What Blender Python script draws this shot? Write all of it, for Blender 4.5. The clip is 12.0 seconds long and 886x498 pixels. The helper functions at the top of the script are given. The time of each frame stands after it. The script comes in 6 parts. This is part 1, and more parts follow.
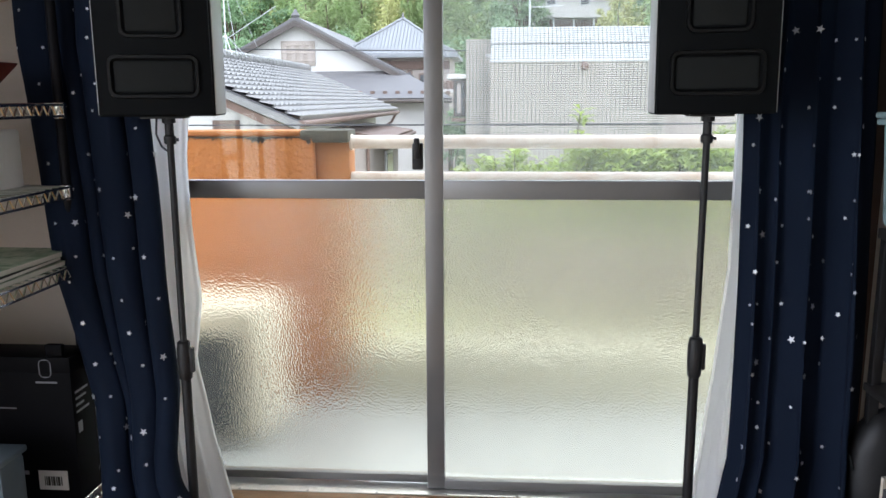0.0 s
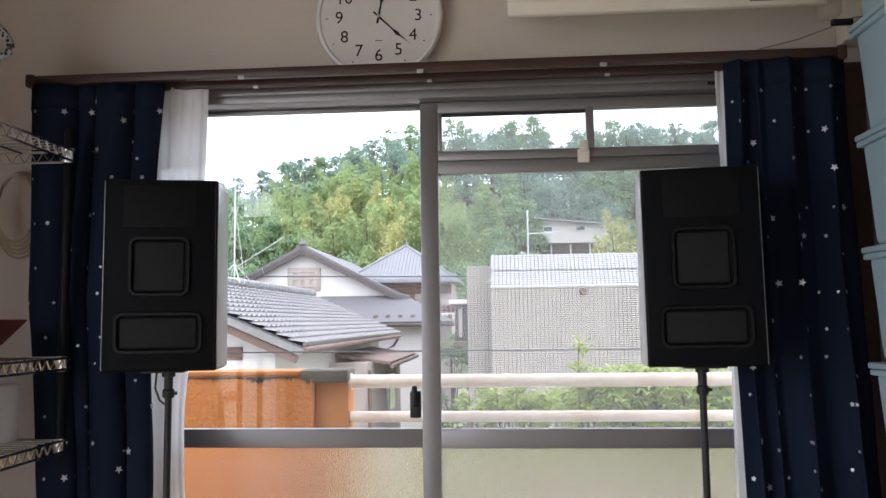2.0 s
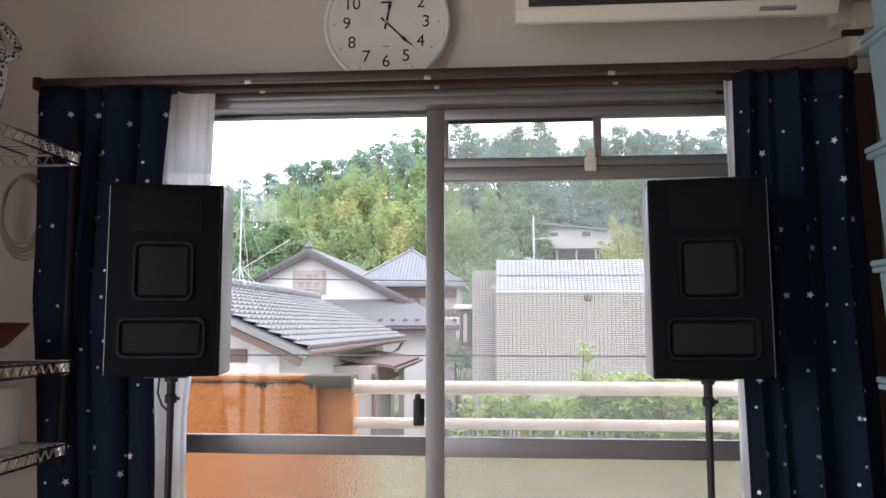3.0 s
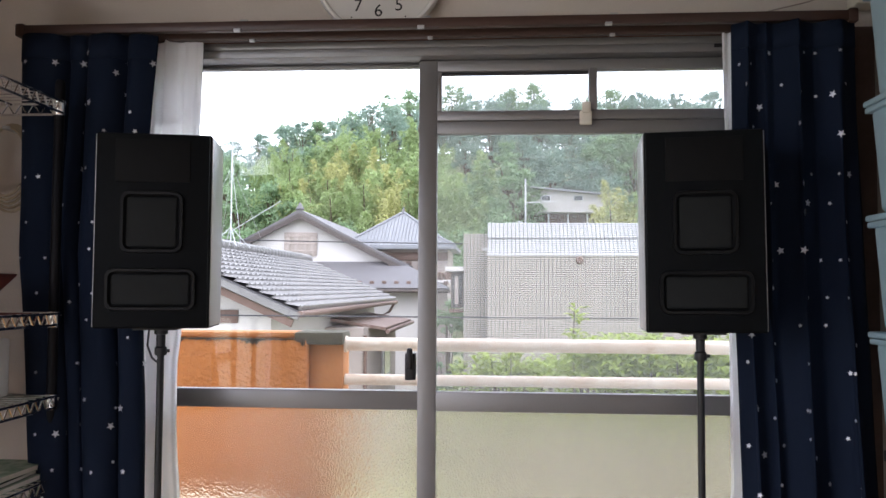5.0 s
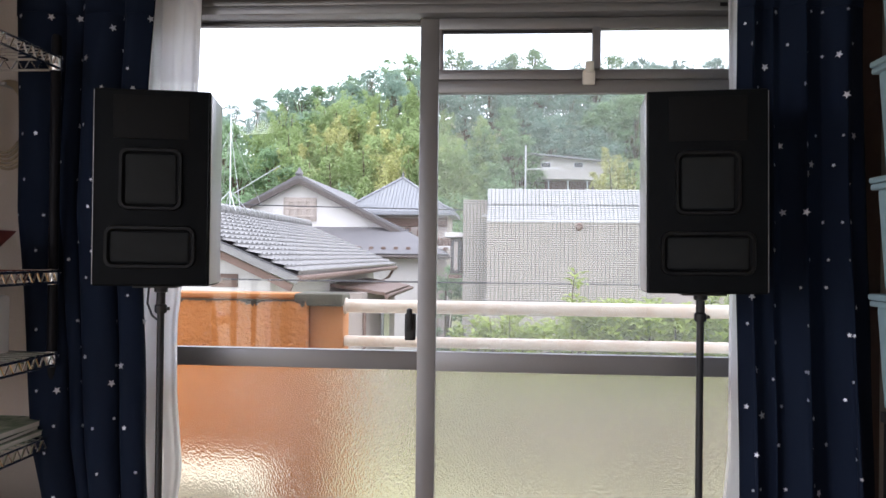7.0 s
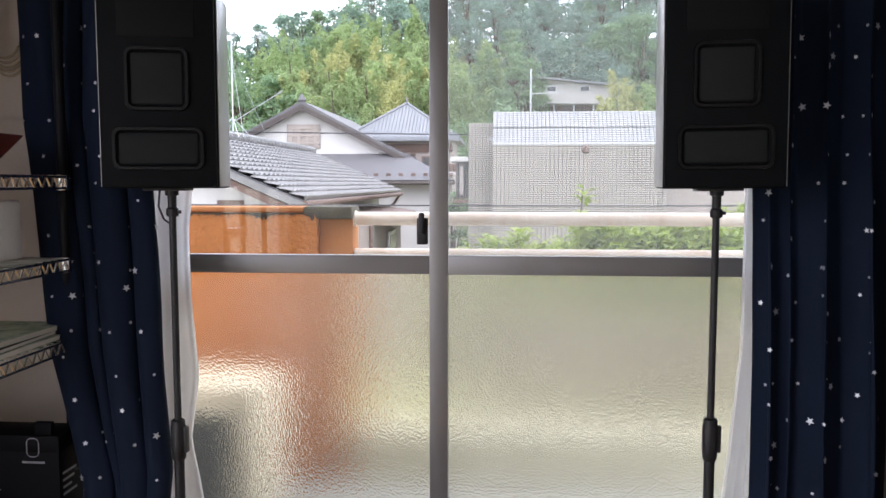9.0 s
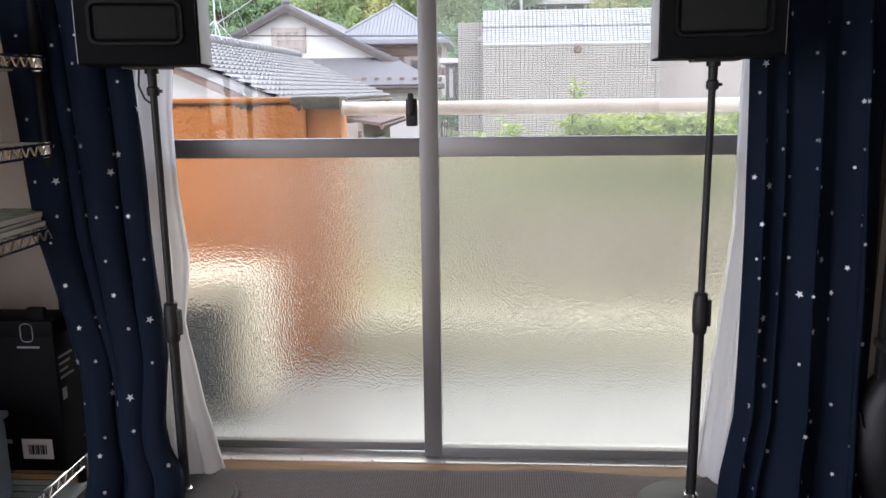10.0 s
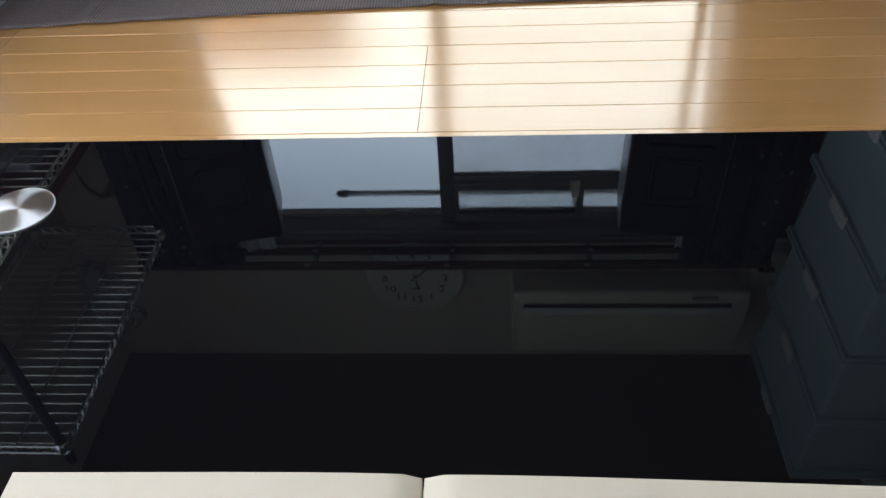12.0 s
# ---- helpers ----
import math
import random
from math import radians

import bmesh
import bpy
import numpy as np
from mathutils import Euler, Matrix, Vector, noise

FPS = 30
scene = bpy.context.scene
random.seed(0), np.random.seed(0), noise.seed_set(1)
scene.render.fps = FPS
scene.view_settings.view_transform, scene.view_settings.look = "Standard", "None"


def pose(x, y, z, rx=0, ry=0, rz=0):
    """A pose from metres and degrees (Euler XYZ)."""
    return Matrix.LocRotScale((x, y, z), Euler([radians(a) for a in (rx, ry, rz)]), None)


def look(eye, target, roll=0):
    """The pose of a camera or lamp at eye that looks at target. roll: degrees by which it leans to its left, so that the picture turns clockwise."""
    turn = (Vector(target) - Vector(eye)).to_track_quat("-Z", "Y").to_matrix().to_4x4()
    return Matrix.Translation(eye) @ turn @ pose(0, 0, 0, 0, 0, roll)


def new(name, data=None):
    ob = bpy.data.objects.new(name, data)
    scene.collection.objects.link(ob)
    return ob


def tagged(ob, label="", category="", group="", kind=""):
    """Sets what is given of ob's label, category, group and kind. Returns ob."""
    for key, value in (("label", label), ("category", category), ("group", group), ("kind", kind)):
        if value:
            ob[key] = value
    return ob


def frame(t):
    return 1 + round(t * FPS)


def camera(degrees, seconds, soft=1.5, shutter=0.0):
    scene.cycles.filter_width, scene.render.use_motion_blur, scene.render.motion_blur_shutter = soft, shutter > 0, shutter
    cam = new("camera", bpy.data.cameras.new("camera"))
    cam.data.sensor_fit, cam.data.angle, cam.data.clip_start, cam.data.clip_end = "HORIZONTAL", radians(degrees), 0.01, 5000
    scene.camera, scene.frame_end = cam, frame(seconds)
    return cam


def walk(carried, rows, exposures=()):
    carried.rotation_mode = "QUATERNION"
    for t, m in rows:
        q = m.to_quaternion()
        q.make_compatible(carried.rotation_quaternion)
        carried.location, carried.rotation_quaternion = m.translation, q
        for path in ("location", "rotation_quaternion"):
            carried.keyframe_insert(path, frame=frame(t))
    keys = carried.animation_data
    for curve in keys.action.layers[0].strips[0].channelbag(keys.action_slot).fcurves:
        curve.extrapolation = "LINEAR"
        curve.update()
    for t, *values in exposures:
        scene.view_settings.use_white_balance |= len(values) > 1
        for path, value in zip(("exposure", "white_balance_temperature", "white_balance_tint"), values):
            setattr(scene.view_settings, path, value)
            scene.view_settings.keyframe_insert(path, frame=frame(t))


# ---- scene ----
cam = camera(58.1, 12.0)
PATH = [
    (0, (0.164, -2.246, 1.149), (0.02, -0.285, 0.782), -0.3),
    (0.5, (0.181, -2.276, 1.19), (0.043, -0.282, 1.13), -0.2),
    (1, (0.177, -2.28, 1.21), (0.067, -0.285, 1.298), -0.7),
    (1.5, (0.179, -2.275, 1.22), (0.065, -0.283, 1.368), -1.2),
    (2, (0.18, -2.26, 1.226), (0.032, -0.274, 1.406), -0.7),
    (2.5, (0.18, -2.255, 1.239), (0.014, -0.271, 1.435), -0.1),
    (4.5, (0.182, -2.231, 1.216), (0.038, -0.24, 1.342), 0.3),
    (5, (0.176, -2.228, 1.212), (0.035, -0.236, 1.311), 0.3),
    (5.5, (0.177, -2.225, 1.206), (0.036, -0.231, 1.281), 0.5),
    (6, (0.175, -2.222, 1.2), (0.036, -0.227, 1.255), 0.6),
    (6.5, (0.175, -2.221, 1.197), (0.037, -0.227, 1.234), 0.7),
    (8.5, (0.156, -2.212, 1.161), (0.008, -0.22, 1.06), 0.3),
    (9, (0.153, -2.207, 1.127), (0.003, -0.22, 0.962), -0.0),
    (9.5, (0.15, -2.204, 1.094), (0.008, -0.226, 0.838), -0.4),
    (10, (0.152, -2.192, 1.054), (0.025, -0.235, 0.661), -0.7),
    (10.5, (0.152, -2.175, 0.994), (0.036, -0.266, 0.41), -1.0),
    (11, (0.15, -2.174, 0.914), (0.032, -0.36, 0.08), -1.7),
    (11.3, (0.145, -2.173, 0.866), (0.022, -0.446, -0.13), -2.3),
    (11.5, (0.137, -2.173, 0.837), (0.014, -0.517, -0.277), -2.6),
    (11.8, (0.137, -2.17, 0.797), (0.009, -0.632, -0.475), -3.3),
    (12, (0.132, -2.183, 0.733), (0.007, -0.693, -0.595), -3.5),
]
EXPOSURES = [(0, 0.45, 5800, 14), (1.0, 0.38, 5900, 18), (2.5, 0.36, 6000, 22), (9.6, 0.3, 6000, 22), (10.0, 0.38, 5950, 22), (10.5, 0.58, 5850, 22), (11.2, 0.62, 5800, 22), (11.5, 0.62, 5800, 20), (12, 0.7, 5800, 14)]
walk(cam, [(t, look(eye, target, roll)) for t, eye, target, roll in PATH], EXPOSURES)

# ---- world and light: an overcast, misty day ----
world = bpy.data.worlds.new("overcast_sky")
scene.world = world
world.use_nodes = True
wn, wl = world.node_tree.nodes, world.node_tree.links
wn.clear()
w_out = wn.new("ShaderNodeOutputWorld")
w_bg = wn.new("ShaderNodeBackground")
w_sky = wn.new("ShaderNodeTexSky")
w_sky.sky_type, w_sky.sun_disc = "NISHITA", False
w_sky.sun_elevation, w_sky.sun_rotation = radians(55), radians(150)
w_sky.air_density, w_sky.dust_density = 1.0, 3.0
w_tc, w_noise, w_ramp = wn.new("ShaderNodeTexCoord"), wn.new("ShaderNodeTexNoise"), wn.new("ShaderNodeValToRGB")
w_noise.inputs["Scale"].default_value, w_noise.inputs["Detail"].default_value = 2.5, 5.0
w_ramp.color_ramp.elements[0].position, w_ramp.color_ramp.elements[0].color = 0.3, (15.0, 15.8, 16.6, 1)
w_ramp.color_ramp.elements[1].position, w_ramp.color_ramp.elements[1].color = 0.7, (21.0, 21.3, 21.6, 1)
w_mix = wn.new("ShaderNodeMixRGB")
w_mix.inputs[0].default_value = 0.9
wl.new(w_tc.outputs["Generated"], w_noise.inputs["Vector"])
wl.new(w_noise.outputs["Fac"], w_ramp.inputs["Fac"])
wl.new(w_sky.outputs[0], w_mix.inputs[1])
wl.new(w_ramp.outputs[0], w_mix.inputs[2])
wl.new(w_mix.outputs[0], w_bg.inputs["Color"])
w_bg.inputs["Strength"].default_value = 0.2
wl.new(w_bg.outputs[0], w_out.inputs["Surface"])
sun = new("sun", bpy.data.lights.new("sun", "SUN"))
sun.data.energy, sun.data.angle, sun.data.color = 1.0, radians(25), (1.0, 0.96, 0.9)
sun.matrix_world = look((6, -8, 20), (0, 8, 0))

# Fill lamp added in an unseen side opening to brighten the room.
fill_light = new("added_fill_light", bpy.data.lights.new("added_fill_light", "AREA"))
fill_light.data.shape, fill_light.data.size, fill_light.data.size_y = "RECTANGLE", 2.3, 2.1
fill_light.data.energy, fill_light.data.color = 14.5, (1.0, 0.97, 0.93)
fill_light.matrix_world = look((-1.52, -2.4, 1.1), (0.0, -2.4, 1.1))

# ---- materials ----
def material(name, color, rough=0.6, metal=0.0, second=None, scale=8.0, bump=0.0, bump_scale=60.0, stretch=(1, 1, 1),
             amount=0.5, coat=0.0, ior=1.45, alpha_random=0.0, translucent=0.0):
    """A surface with two scales of variation: broad stains and fine grain, and a fine relief."""
    m = bpy.data.materials.new(name)
    m.use_nodes = True
    n, l = m.node_tree.nodes, m.node_tree.links
    p = n["Principled BSDF"]
    second = second or tuple(c * 0.75 for c in color)
    tc, mp = n.new("ShaderNodeTexCoord"), n.new("ShaderNodeMapping")
    mp.inputs["Scale"].default_value = stretch
    l.new(tc.outputs["Object"], mp.inputs["Vector"])
    n1, n2 = n.new("ShaderNodeTexNoise"), n.new("ShaderNodeTexNoise")
    n1.inputs["Scale"].default_value, n1.inputs["Detail"].default_value = scale, 5
    n2.inputs["Scale"].default_value, n2.inputs["Detail"].default_value = bump_scale, 4
    l.new(mp.outputs[0], n1.inputs["Vector"])
    l.new(mp.outputs[0], n2.inputs["Vector"])
    ramp = n.new("ShaderNodeValToRGB")
    ramp.color_ramp.elements[0].position, ramp.color_ramp.elements[1].position = 0.5 - amount / 2, 0.5 + amount / 2
    ramp.color_ramp.elements[0].color, ramp.color_ramp.elements[1].color = (*second, 1), (*color, 1)
    add = n.new("ShaderNodeMath")
    add.operation = "MULTIPLY_ADD"
    add.inputs[1].default_value, add.inputs[2].default_value = 0.4, 0.0
    l.new(n2.outputs["Fac"], add.inputs[0])
    add2 = n.new("ShaderNodeMath")
    add2.operation = "MULTIPLY_ADD"
    add2.inputs[1].default_value = 0.6
    l.new(n1.outputs["Fac"], add2.inputs[0])
    l.new(add.outputs[0], add2.inputs[2])
    l.new(add2.outputs[0], ramp.inputs["Fac"])
    src = ramp.outputs[0]
    if alpha_random:
        info, hsv = n.new("ShaderNodeObjectInfo"), n.new("ShaderNodeHueSaturation")
        mr = n.new("ShaderNodeMapRange")
        mr.inputs["To Min"].default_value, mr.inputs["To Max"].default_value = 1 - alpha_random, 1 + alpha_random
        l.new(info.outputs["Random"], mr.inputs["Value"])
        l.new(mr.outputs[0], hsv.inputs["Value"])
        l.new(src, hsv.inputs["Color"])
        src = hsv.outputs[0]
    l.new(src, p.inputs["Base Color"])
    p.inputs["Roughness"].default_value, p.inputs["Metallic"].default_value, p.inputs["IOR"].default_value = rough, metal, ior
    p.inputs["Coat Weight"].default_value, p.inputs["Coat Roughness"].default_value, p.inputs["Coat IOR"].default_value = coat, 0.13, 1.9
    if bump:
        b = n.new("ShaderNodeBump")
        b.inputs["Strength"].default_value, b.inputs["Distance"].default_value = bump, 0.004
        l.new(n2.outputs["Fac"], b.inputs["Height"])
        l.new(b.outputs[0], p.inputs["Normal"])
    if translucent:
        t, mix = n.new("ShaderNodeBsdfTranslucent"), n.new("ShaderNodeMixShader")
        mix.inputs[0].default_value = translucent
        l.new(src, t.inputs["Color"])
        l.new(p.outputs[0], mix.inputs[1])
        l.new(t.outputs[0], mix.inputs[2])
        l.new(mix.outputs[0], n["Material Output"].inputs["Surface"])
    return m


def clear_glass(name, tint):
    m = bpy.data.materials.new(name)
    m.use_nodes = True
    n, l = m.node_tree.nodes, m.node_tree.links
    n.remove(n["Principled BSDF"])
    tr, gl, fr, mix = n.new("ShaderNodeBsdfTransparent"), n.new("ShaderNodeBsdfGlossy"), n.new("ShaderNodeFresnel"), n.new("ShaderNodeMixShader")
    tr.inputs["Color"].default_value = (*tint, 1)
    gl.inputs["Roughness"].default_value = 0.02
    fr.inputs["IOR"].default_value = 1.45
    l.new(fr.outputs[0], mix.inputs[0])
    l.new(tr.outputs[0], mix.inputs[1])
    l.new(gl.outputs[0], mix.inputs[2])
    l.new(mix.outputs[0], n["Material Output"].inputs["Surface"])
    return m


def frosted_glass(name):
    m = bpy.data.materials.new(name)
    m.use_nodes = True
    n, l = m.node_tree.nodes, m.node_tree.links
    p = n["Principled BSDF"]
    p.inputs["Base Color"].default_value = (0.985, 0.965, 0.78, 1)
    p.inputs["Transmission Weight"].default_value = 1.0
    p.inputs["Roughness"].default_value = 0.155
    p.inputs["IOR"].default_value = 1.45
    tc, mp, nz, b = n.new("ShaderNodeTexCoord"), n.new("ShaderNodeMapping"), n.new("ShaderNodeTexNoise"), n.new("ShaderNodeBump")
    mp.inputs["Scale"].default_value = (1.0, 1.0, 0.55)
    nz.inputs["Scale"].default_value, nz.inputs["Detail"].default_value = 230, 1
    b.inputs["Strength"].default_value, b.inputs["Distance"].default_value = 0.8, 0.002
    l.new(tc.outputs["Object"], mp.inputs["Vector"])
    l.new(mp.outputs[0], nz.inputs["Vector"])
    l.new(nz.outputs["Fac"], b.inputs["Height"])
    l.new(b.outputs[0], p.inputs["Normal"])
    t, mix = n.new("ShaderNodeBsdfTranslucent"), n.new("ShaderNodeMixShader")
    t.inputs["Color"].default_value = (0.9, 0.91, 0.88, 1)
    mix.inputs[0].default_value = 0.015
    l.new(p.outputs[0], mix.inputs[1])
    l.new(t.outputs[0], mix.inputs[2])
    l.new(mix.outputs[0], n["Material Output"].inputs["Surface"])
    return m


def screen_mesh(name):
    m = bpy.data.materials.new(name)
    m.use_nodes = True
    n, l = m.node_tree.nodes, m.node_tree.links
    n.remove(n["Principled BSDF"])
    tr, df, tl, a, b = (n.new("ShaderNodeBsdfTransparent"), n.new("ShaderNodeBsdfDiffuse"), n.new("ShaderNodeBsdfTranslucent"), n.new("ShaderNodeMixShader"), n.new("ShaderNodeMixShader"))
    df.inputs["Color"].default_value = tl.inputs["Color"].default_value = (0.42, 0.43, 0.42, 1)
    a.inputs[0].default_value, b.inputs[0].default_value = 0.5, 0.15
    l.new(df.outputs[0], a.inputs[1])
    l.new(tl.outputs[0], a.inputs[2])
    l.new(tr.outputs[0], b.inputs[1])
    l.new(a.outputs[0], b.inputs[2])
    l.new(b.outputs[0], n["Material Output"].inputs["Surface"])
    return m


M_SCREEN = screen_mesh("insect_screen")
M_PLASTER = material("plaster", (0.66, 0.60, 0.535), 0.9, second=(0.60, 0.545, 0.485), scale=3, bump=0.25, bump_scale=220)
M_CEILING = material("ceiling_boards", (0.16, 0.12, 0.09), 0.7, second=(0.11, 0.08, 0.06), scale=3, bump=0.1, bump_scale=60, stretch=(0.5, 8, 8))
M_PLANK = material("plank_varnish", (0.60, 0.345, 0.132), 0.24, second=(0.51, 0.28, 0.10), scale=3.0, bump=0.05, bump_scale=90,
                   stretch=(0.6, 9, 9), amount=0.7, coat=1.0, alpha_random=0.06)
M_UNDERFLOOR = material("plank_groove", (0.05, 0.025, 0.01), 0.9)
M_ALU = material("aluminium", (0.255, 0.25, 0.248), 0.40, 0.55, second=(0.215, 0.21, 0.208), scale=4, bump=0.04, bump_scale=300, stretch=(1, 1, 1))
M_ALU_TRACK = material("bright_aluminium", (0.75, 0.74, 0.72), 0.35, 0.8, scale=10, bump=0.05)
M_GASKET = material("rubber_gasket", (0.03, 0.03, 0.03), 0.7)
M_GLASS = clear_glass("window_glass", (0.95, 0.97, 0.96))
M_FROST = frosted_glass("frosted_glass")
M_WOOD_TRIM = material("stained_wood", (0.17, 0.065, 0.035), 0.45, second=(0.10, 0.04, 0.022), scale=5, bump=0.1, bump_scale=80, stretch=(0.5, 8, 8))
M_SILL = material("worn_sill_wood", (0.34, 0.19, 0.09), 0.5, second=(0.16, 0.08, 0.035), scale=6, bump=0.15, bump_scale=70, stretch=(0.6, 8, 8))
M_RAIL = material("brown_rail_paint", (0.060, 0.032, 0.024), 0.4, second=(0.045, 0.024, 0.018), scale=10)
M_NAVY = material("navy_cloth", (0.0078, 0.0135, 0.029), 0.85, second=(0.0058, 0.0102, 0.022), scale=6, bump=0.25, bump_scale=500, ior=1.22)
M_STAR = material("silver_foil", (0.62, 0.64, 0.68), 0.42, 0.5, second=(0.45, 0.46, 0.5), scale=60)
M_SHEER = material("white_voile", (0.92, 0.92, 0.93), 0.9, second=(0.88, 0.88, 0.89), scale=5, bump=0.15, bump_scale=400, translucent=0.65)
M_BLACK = material("black_paint", (0.012, 0.012, 0.013), 0.5, second=(0.008, 0.008, 0.009), scale=30, bump=0.12, bump_scale=300)
M_BLACKWOOD = material("black_stained_wood", (0.0042, 0.0050, 0.0058), 0.7, second=(0.0034, 0.0040, 0.0046), scale=6, bump=0.06, stretch=(6, 6, 0.6), ior=1.18)
M_FRAME = material("moulded_black_plastic", (0.005, 0.0055, 0.006), 0.42, second=(0.004, 0.0044, 0.0048), scale=20, ior=1.27)
M_GRILLE = material("grey_grille_cloth", (0.017, 0.0185, 0.0185), 0.85, second=(0.014, 0.015, 0.015), scale=40, bump=0.3, bump_scale=700, ior=1.2)
M_HORN = material("dark_horn_plastic", (0.006, 0.0062, 0.0064), 0.7, second=(0.005, 0.005, 0.0052), scale=20, ior=1.2)
# Chrome rack posts coloured near black: the shade on them put into the colour.
M_POST = material("post_shade_black", (0.007, 0.007, 0.009), 0.55, second=(0.005, 0.005, 0.0065), scale=20, ior=1.25)
M_SIDEWOOD = material("satin_grey_side", (0.42, 0.42, 0.42), 0.3, second=(0.38, 0.38, 0.38), scale=4)
M_CHROME = material("chrome", (0.92, 0.92, 0.92), 0.16, 1.0, second=(0.7, 0.7, 0.7), scale=20)
M_WHITEPLASTIC = material("ivory_plastic", (0.72, 0.68, 0.58), 0.45, second=(0.66, 0.62, 0.52), scale=5, bump=0.03)
M_WHITE = material("white_plastic", (0.78, 0.78, 0.76), 0.5, second=(0.72, 0.72, 0.70), scale=8)
M_DIAL = material("clock_dial", (0.70, 0.69, 0.66), 0.6, second=(0.66, 0.65, 0.62), scale=10)
M_INK = material("black_ink", (0.015, 0.015, 0.015), 0.6)
M_BLUEBOX = material("grey_blue_plastic", (0.34, 0.47, 0.52), 0.5, second=(0.30, 0.42, 0.47), scale=4, bump=0.08, bump_scale=250)
M_BOARD = material("pale_blue_board", (0.45, 0.50, 0.52), 0.55, second=(0.40, 0.45, 0.47), scale=6, bump=0.05)
M_ORANGE = material("orange_render", (0.50, 0.185, 0.045), 0.85, second=(0.36, 0.12, 0.028), scale=9, bump=1.0, bump_scale=62, amount=0.8)
for node in M_ORANGE.node_tree.nodes:
    if node.type == "BUMP":
        node.inputs["Distance"].default_value = 0.014
M_ORANGE_S = material("smooth_orange_render", (0.46, 0.18, 0.050), 0.8, second=(0.33, 0.125, 0.035), scale=7, bump=0.35, bump_scale=70)
M_MOSS = material("mossy_stain", (0.10, 0.09, 0.06), 0.95, second=(0.05, 0.05, 0.04), scale=25, bump=0.8, bump_scale=80)
M_RAILWHITE = material("cream_rail_paint", (0.80, 0.72, 0.62), 0.4, second=(0.62, 0.46, 0.34), scale=7, bump=0.1, amount=0.35)
M_CONCRETE = material("concrete", (0.42, 0.42, 0.40), 0.85, second=(0.30, 0.30, 0.29), scale=3, bump=0.5, bump_scale=60)
M_YARD = material("pale_yard_concrete", (0.50, 0.48, 0.46), 0.8, second=(0.38, 0.365, 0.35), scale=1.5, bump=0.4, bump_scale=40)
M_CREAM = material("cream_render", (0.46, 0.45, 0.36), 0.85, second=(0.40, 0.39, 0.31), scale=3, bump=0.3)
M_HOUSEWHITE = material("white_render", (0.54, 0.51, 0.495), 0.9, second=(0.46, 0.44, 0.425), scale=1.2, bump=0.2, bump_scale=20)
M_HOUSEBEIGE = material("beige_render", (0.36, 0.31, 0.28), 0.9, second=(0.29, 0.25, 0.225), scale=1.2, bump=0.2, bump_scale=20)
M_BROWNWOOD = material("brown_weathered_wood", (0.16, 0.10, 0.08), 0.7, second=(0.10, 0.065, 0.05), scale=6, bump=0.3)
M_BARGE = material("dark_barge_wood", (0.075, 0.06, 0.055), 0.7)
M_LATTICE = material("weathered_lattice", (0.34, 0.29, 0.26), 0.8, second=(0.27, 0.23, 0.2), scale=4)
M_ROOFTILE = material("grey_roof_tile", (0.25, 0.24, 0.235), 0.3, second=(0.09, 0.087, 0.085), scale=6, bump=0.3, bump_scale=25, amount=0.8)
M_SLATE = material("slate_sheet", (0.115, 0.11, 0.115), 0.6, second=(0.09, 0.086, 0.09), scale=2, bump=0.2, bump_scale=25)
M_BLUEROOF = material("blue_grey_metal_roof", (0.19, 0.196, 0.208), 0.55, second=(0.15, 0.155, 0.165), scale=2)
M_SEAM = material("roof_seam_metal", (0.11, 0.115, 0.125), 0.6)
M_HILLWHITE = material("weathered_white_board", (0.44, 0.42, 0.40), 0.9, second=(0.36, 0.34, 0.33), scale=1.0)
M_TILE = material("pale_facade_tile", (0.41, 0.37, 0.322), 0.45, second=(0.355, 0.32, 0.28), scale=2.5, bump=0.05)
# Facade tile whitened for the sloping top: skylight put into the base colour.
M_TILE_TOP = material("facade_tile_skylit", (0.42, 0.42, 0.415), 0.5, second=(0.36, 0.36, 0.355), scale=2.5)
M_JOINT = material("tile_joint", (0.045, 0.043, 0.042), 0.95)
M_WINDOW = material("dark_window", (0.05, 0.055, 0.06), 0.1)
M_STEEL = material("galvanised_steel", (0.55, 0.56, 0.57), 0.45, 0.7)
M_CABLE = material("black_cable", (0.03, 0.03, 0.035), 0.6)
M_BARK = material("bark", (0.12, 0.09, 0.06), 0.9, second=(0.07, 0.05, 0.035), scale=10, bump=0.5)
M_GROUND = material("ground_grass_undergrowth", (0.30, 0.30, 0.18), 0.95, second=(0.22, 0.23, 0.13), scale=0.5, bump=0.4, bump_scale=5)


def leaf_material(name, a, b, scale):
    m = material(name, a, 0.6, second=b, scale=scale, translucent=0.5, amount=0.6)
    n, l = m.node_tree.nodes, m.node_tree.links
    geo, hsv, mr = n.new("ShaderNodeNewGeometry"), n.new("ShaderNodeHueSaturation"), n.new("ShaderNodeMapRange")
    mr.inputs["To Min"].default_value, mr.inputs["To Max"].default_value = 0.75, 1.25
    l.new(geo.outputs["Random Per Island"], mr.inputs["Value"])
    l.new(mr.outputs[0], hsv.inputs["Value"])
    p = n["Principled BSDF"]
    l.new(p.inputs["Base Color"].links[0].from_socket, hsv.inputs["Color"])
    l.new(hsv.outputs[0], p.inputs["Base Color"])
    for node in n:
        if node.type == "BSDF_TRANSLUCENT":
            l.new(hsv.outputs[0], node.inputs["Color"])
    return m


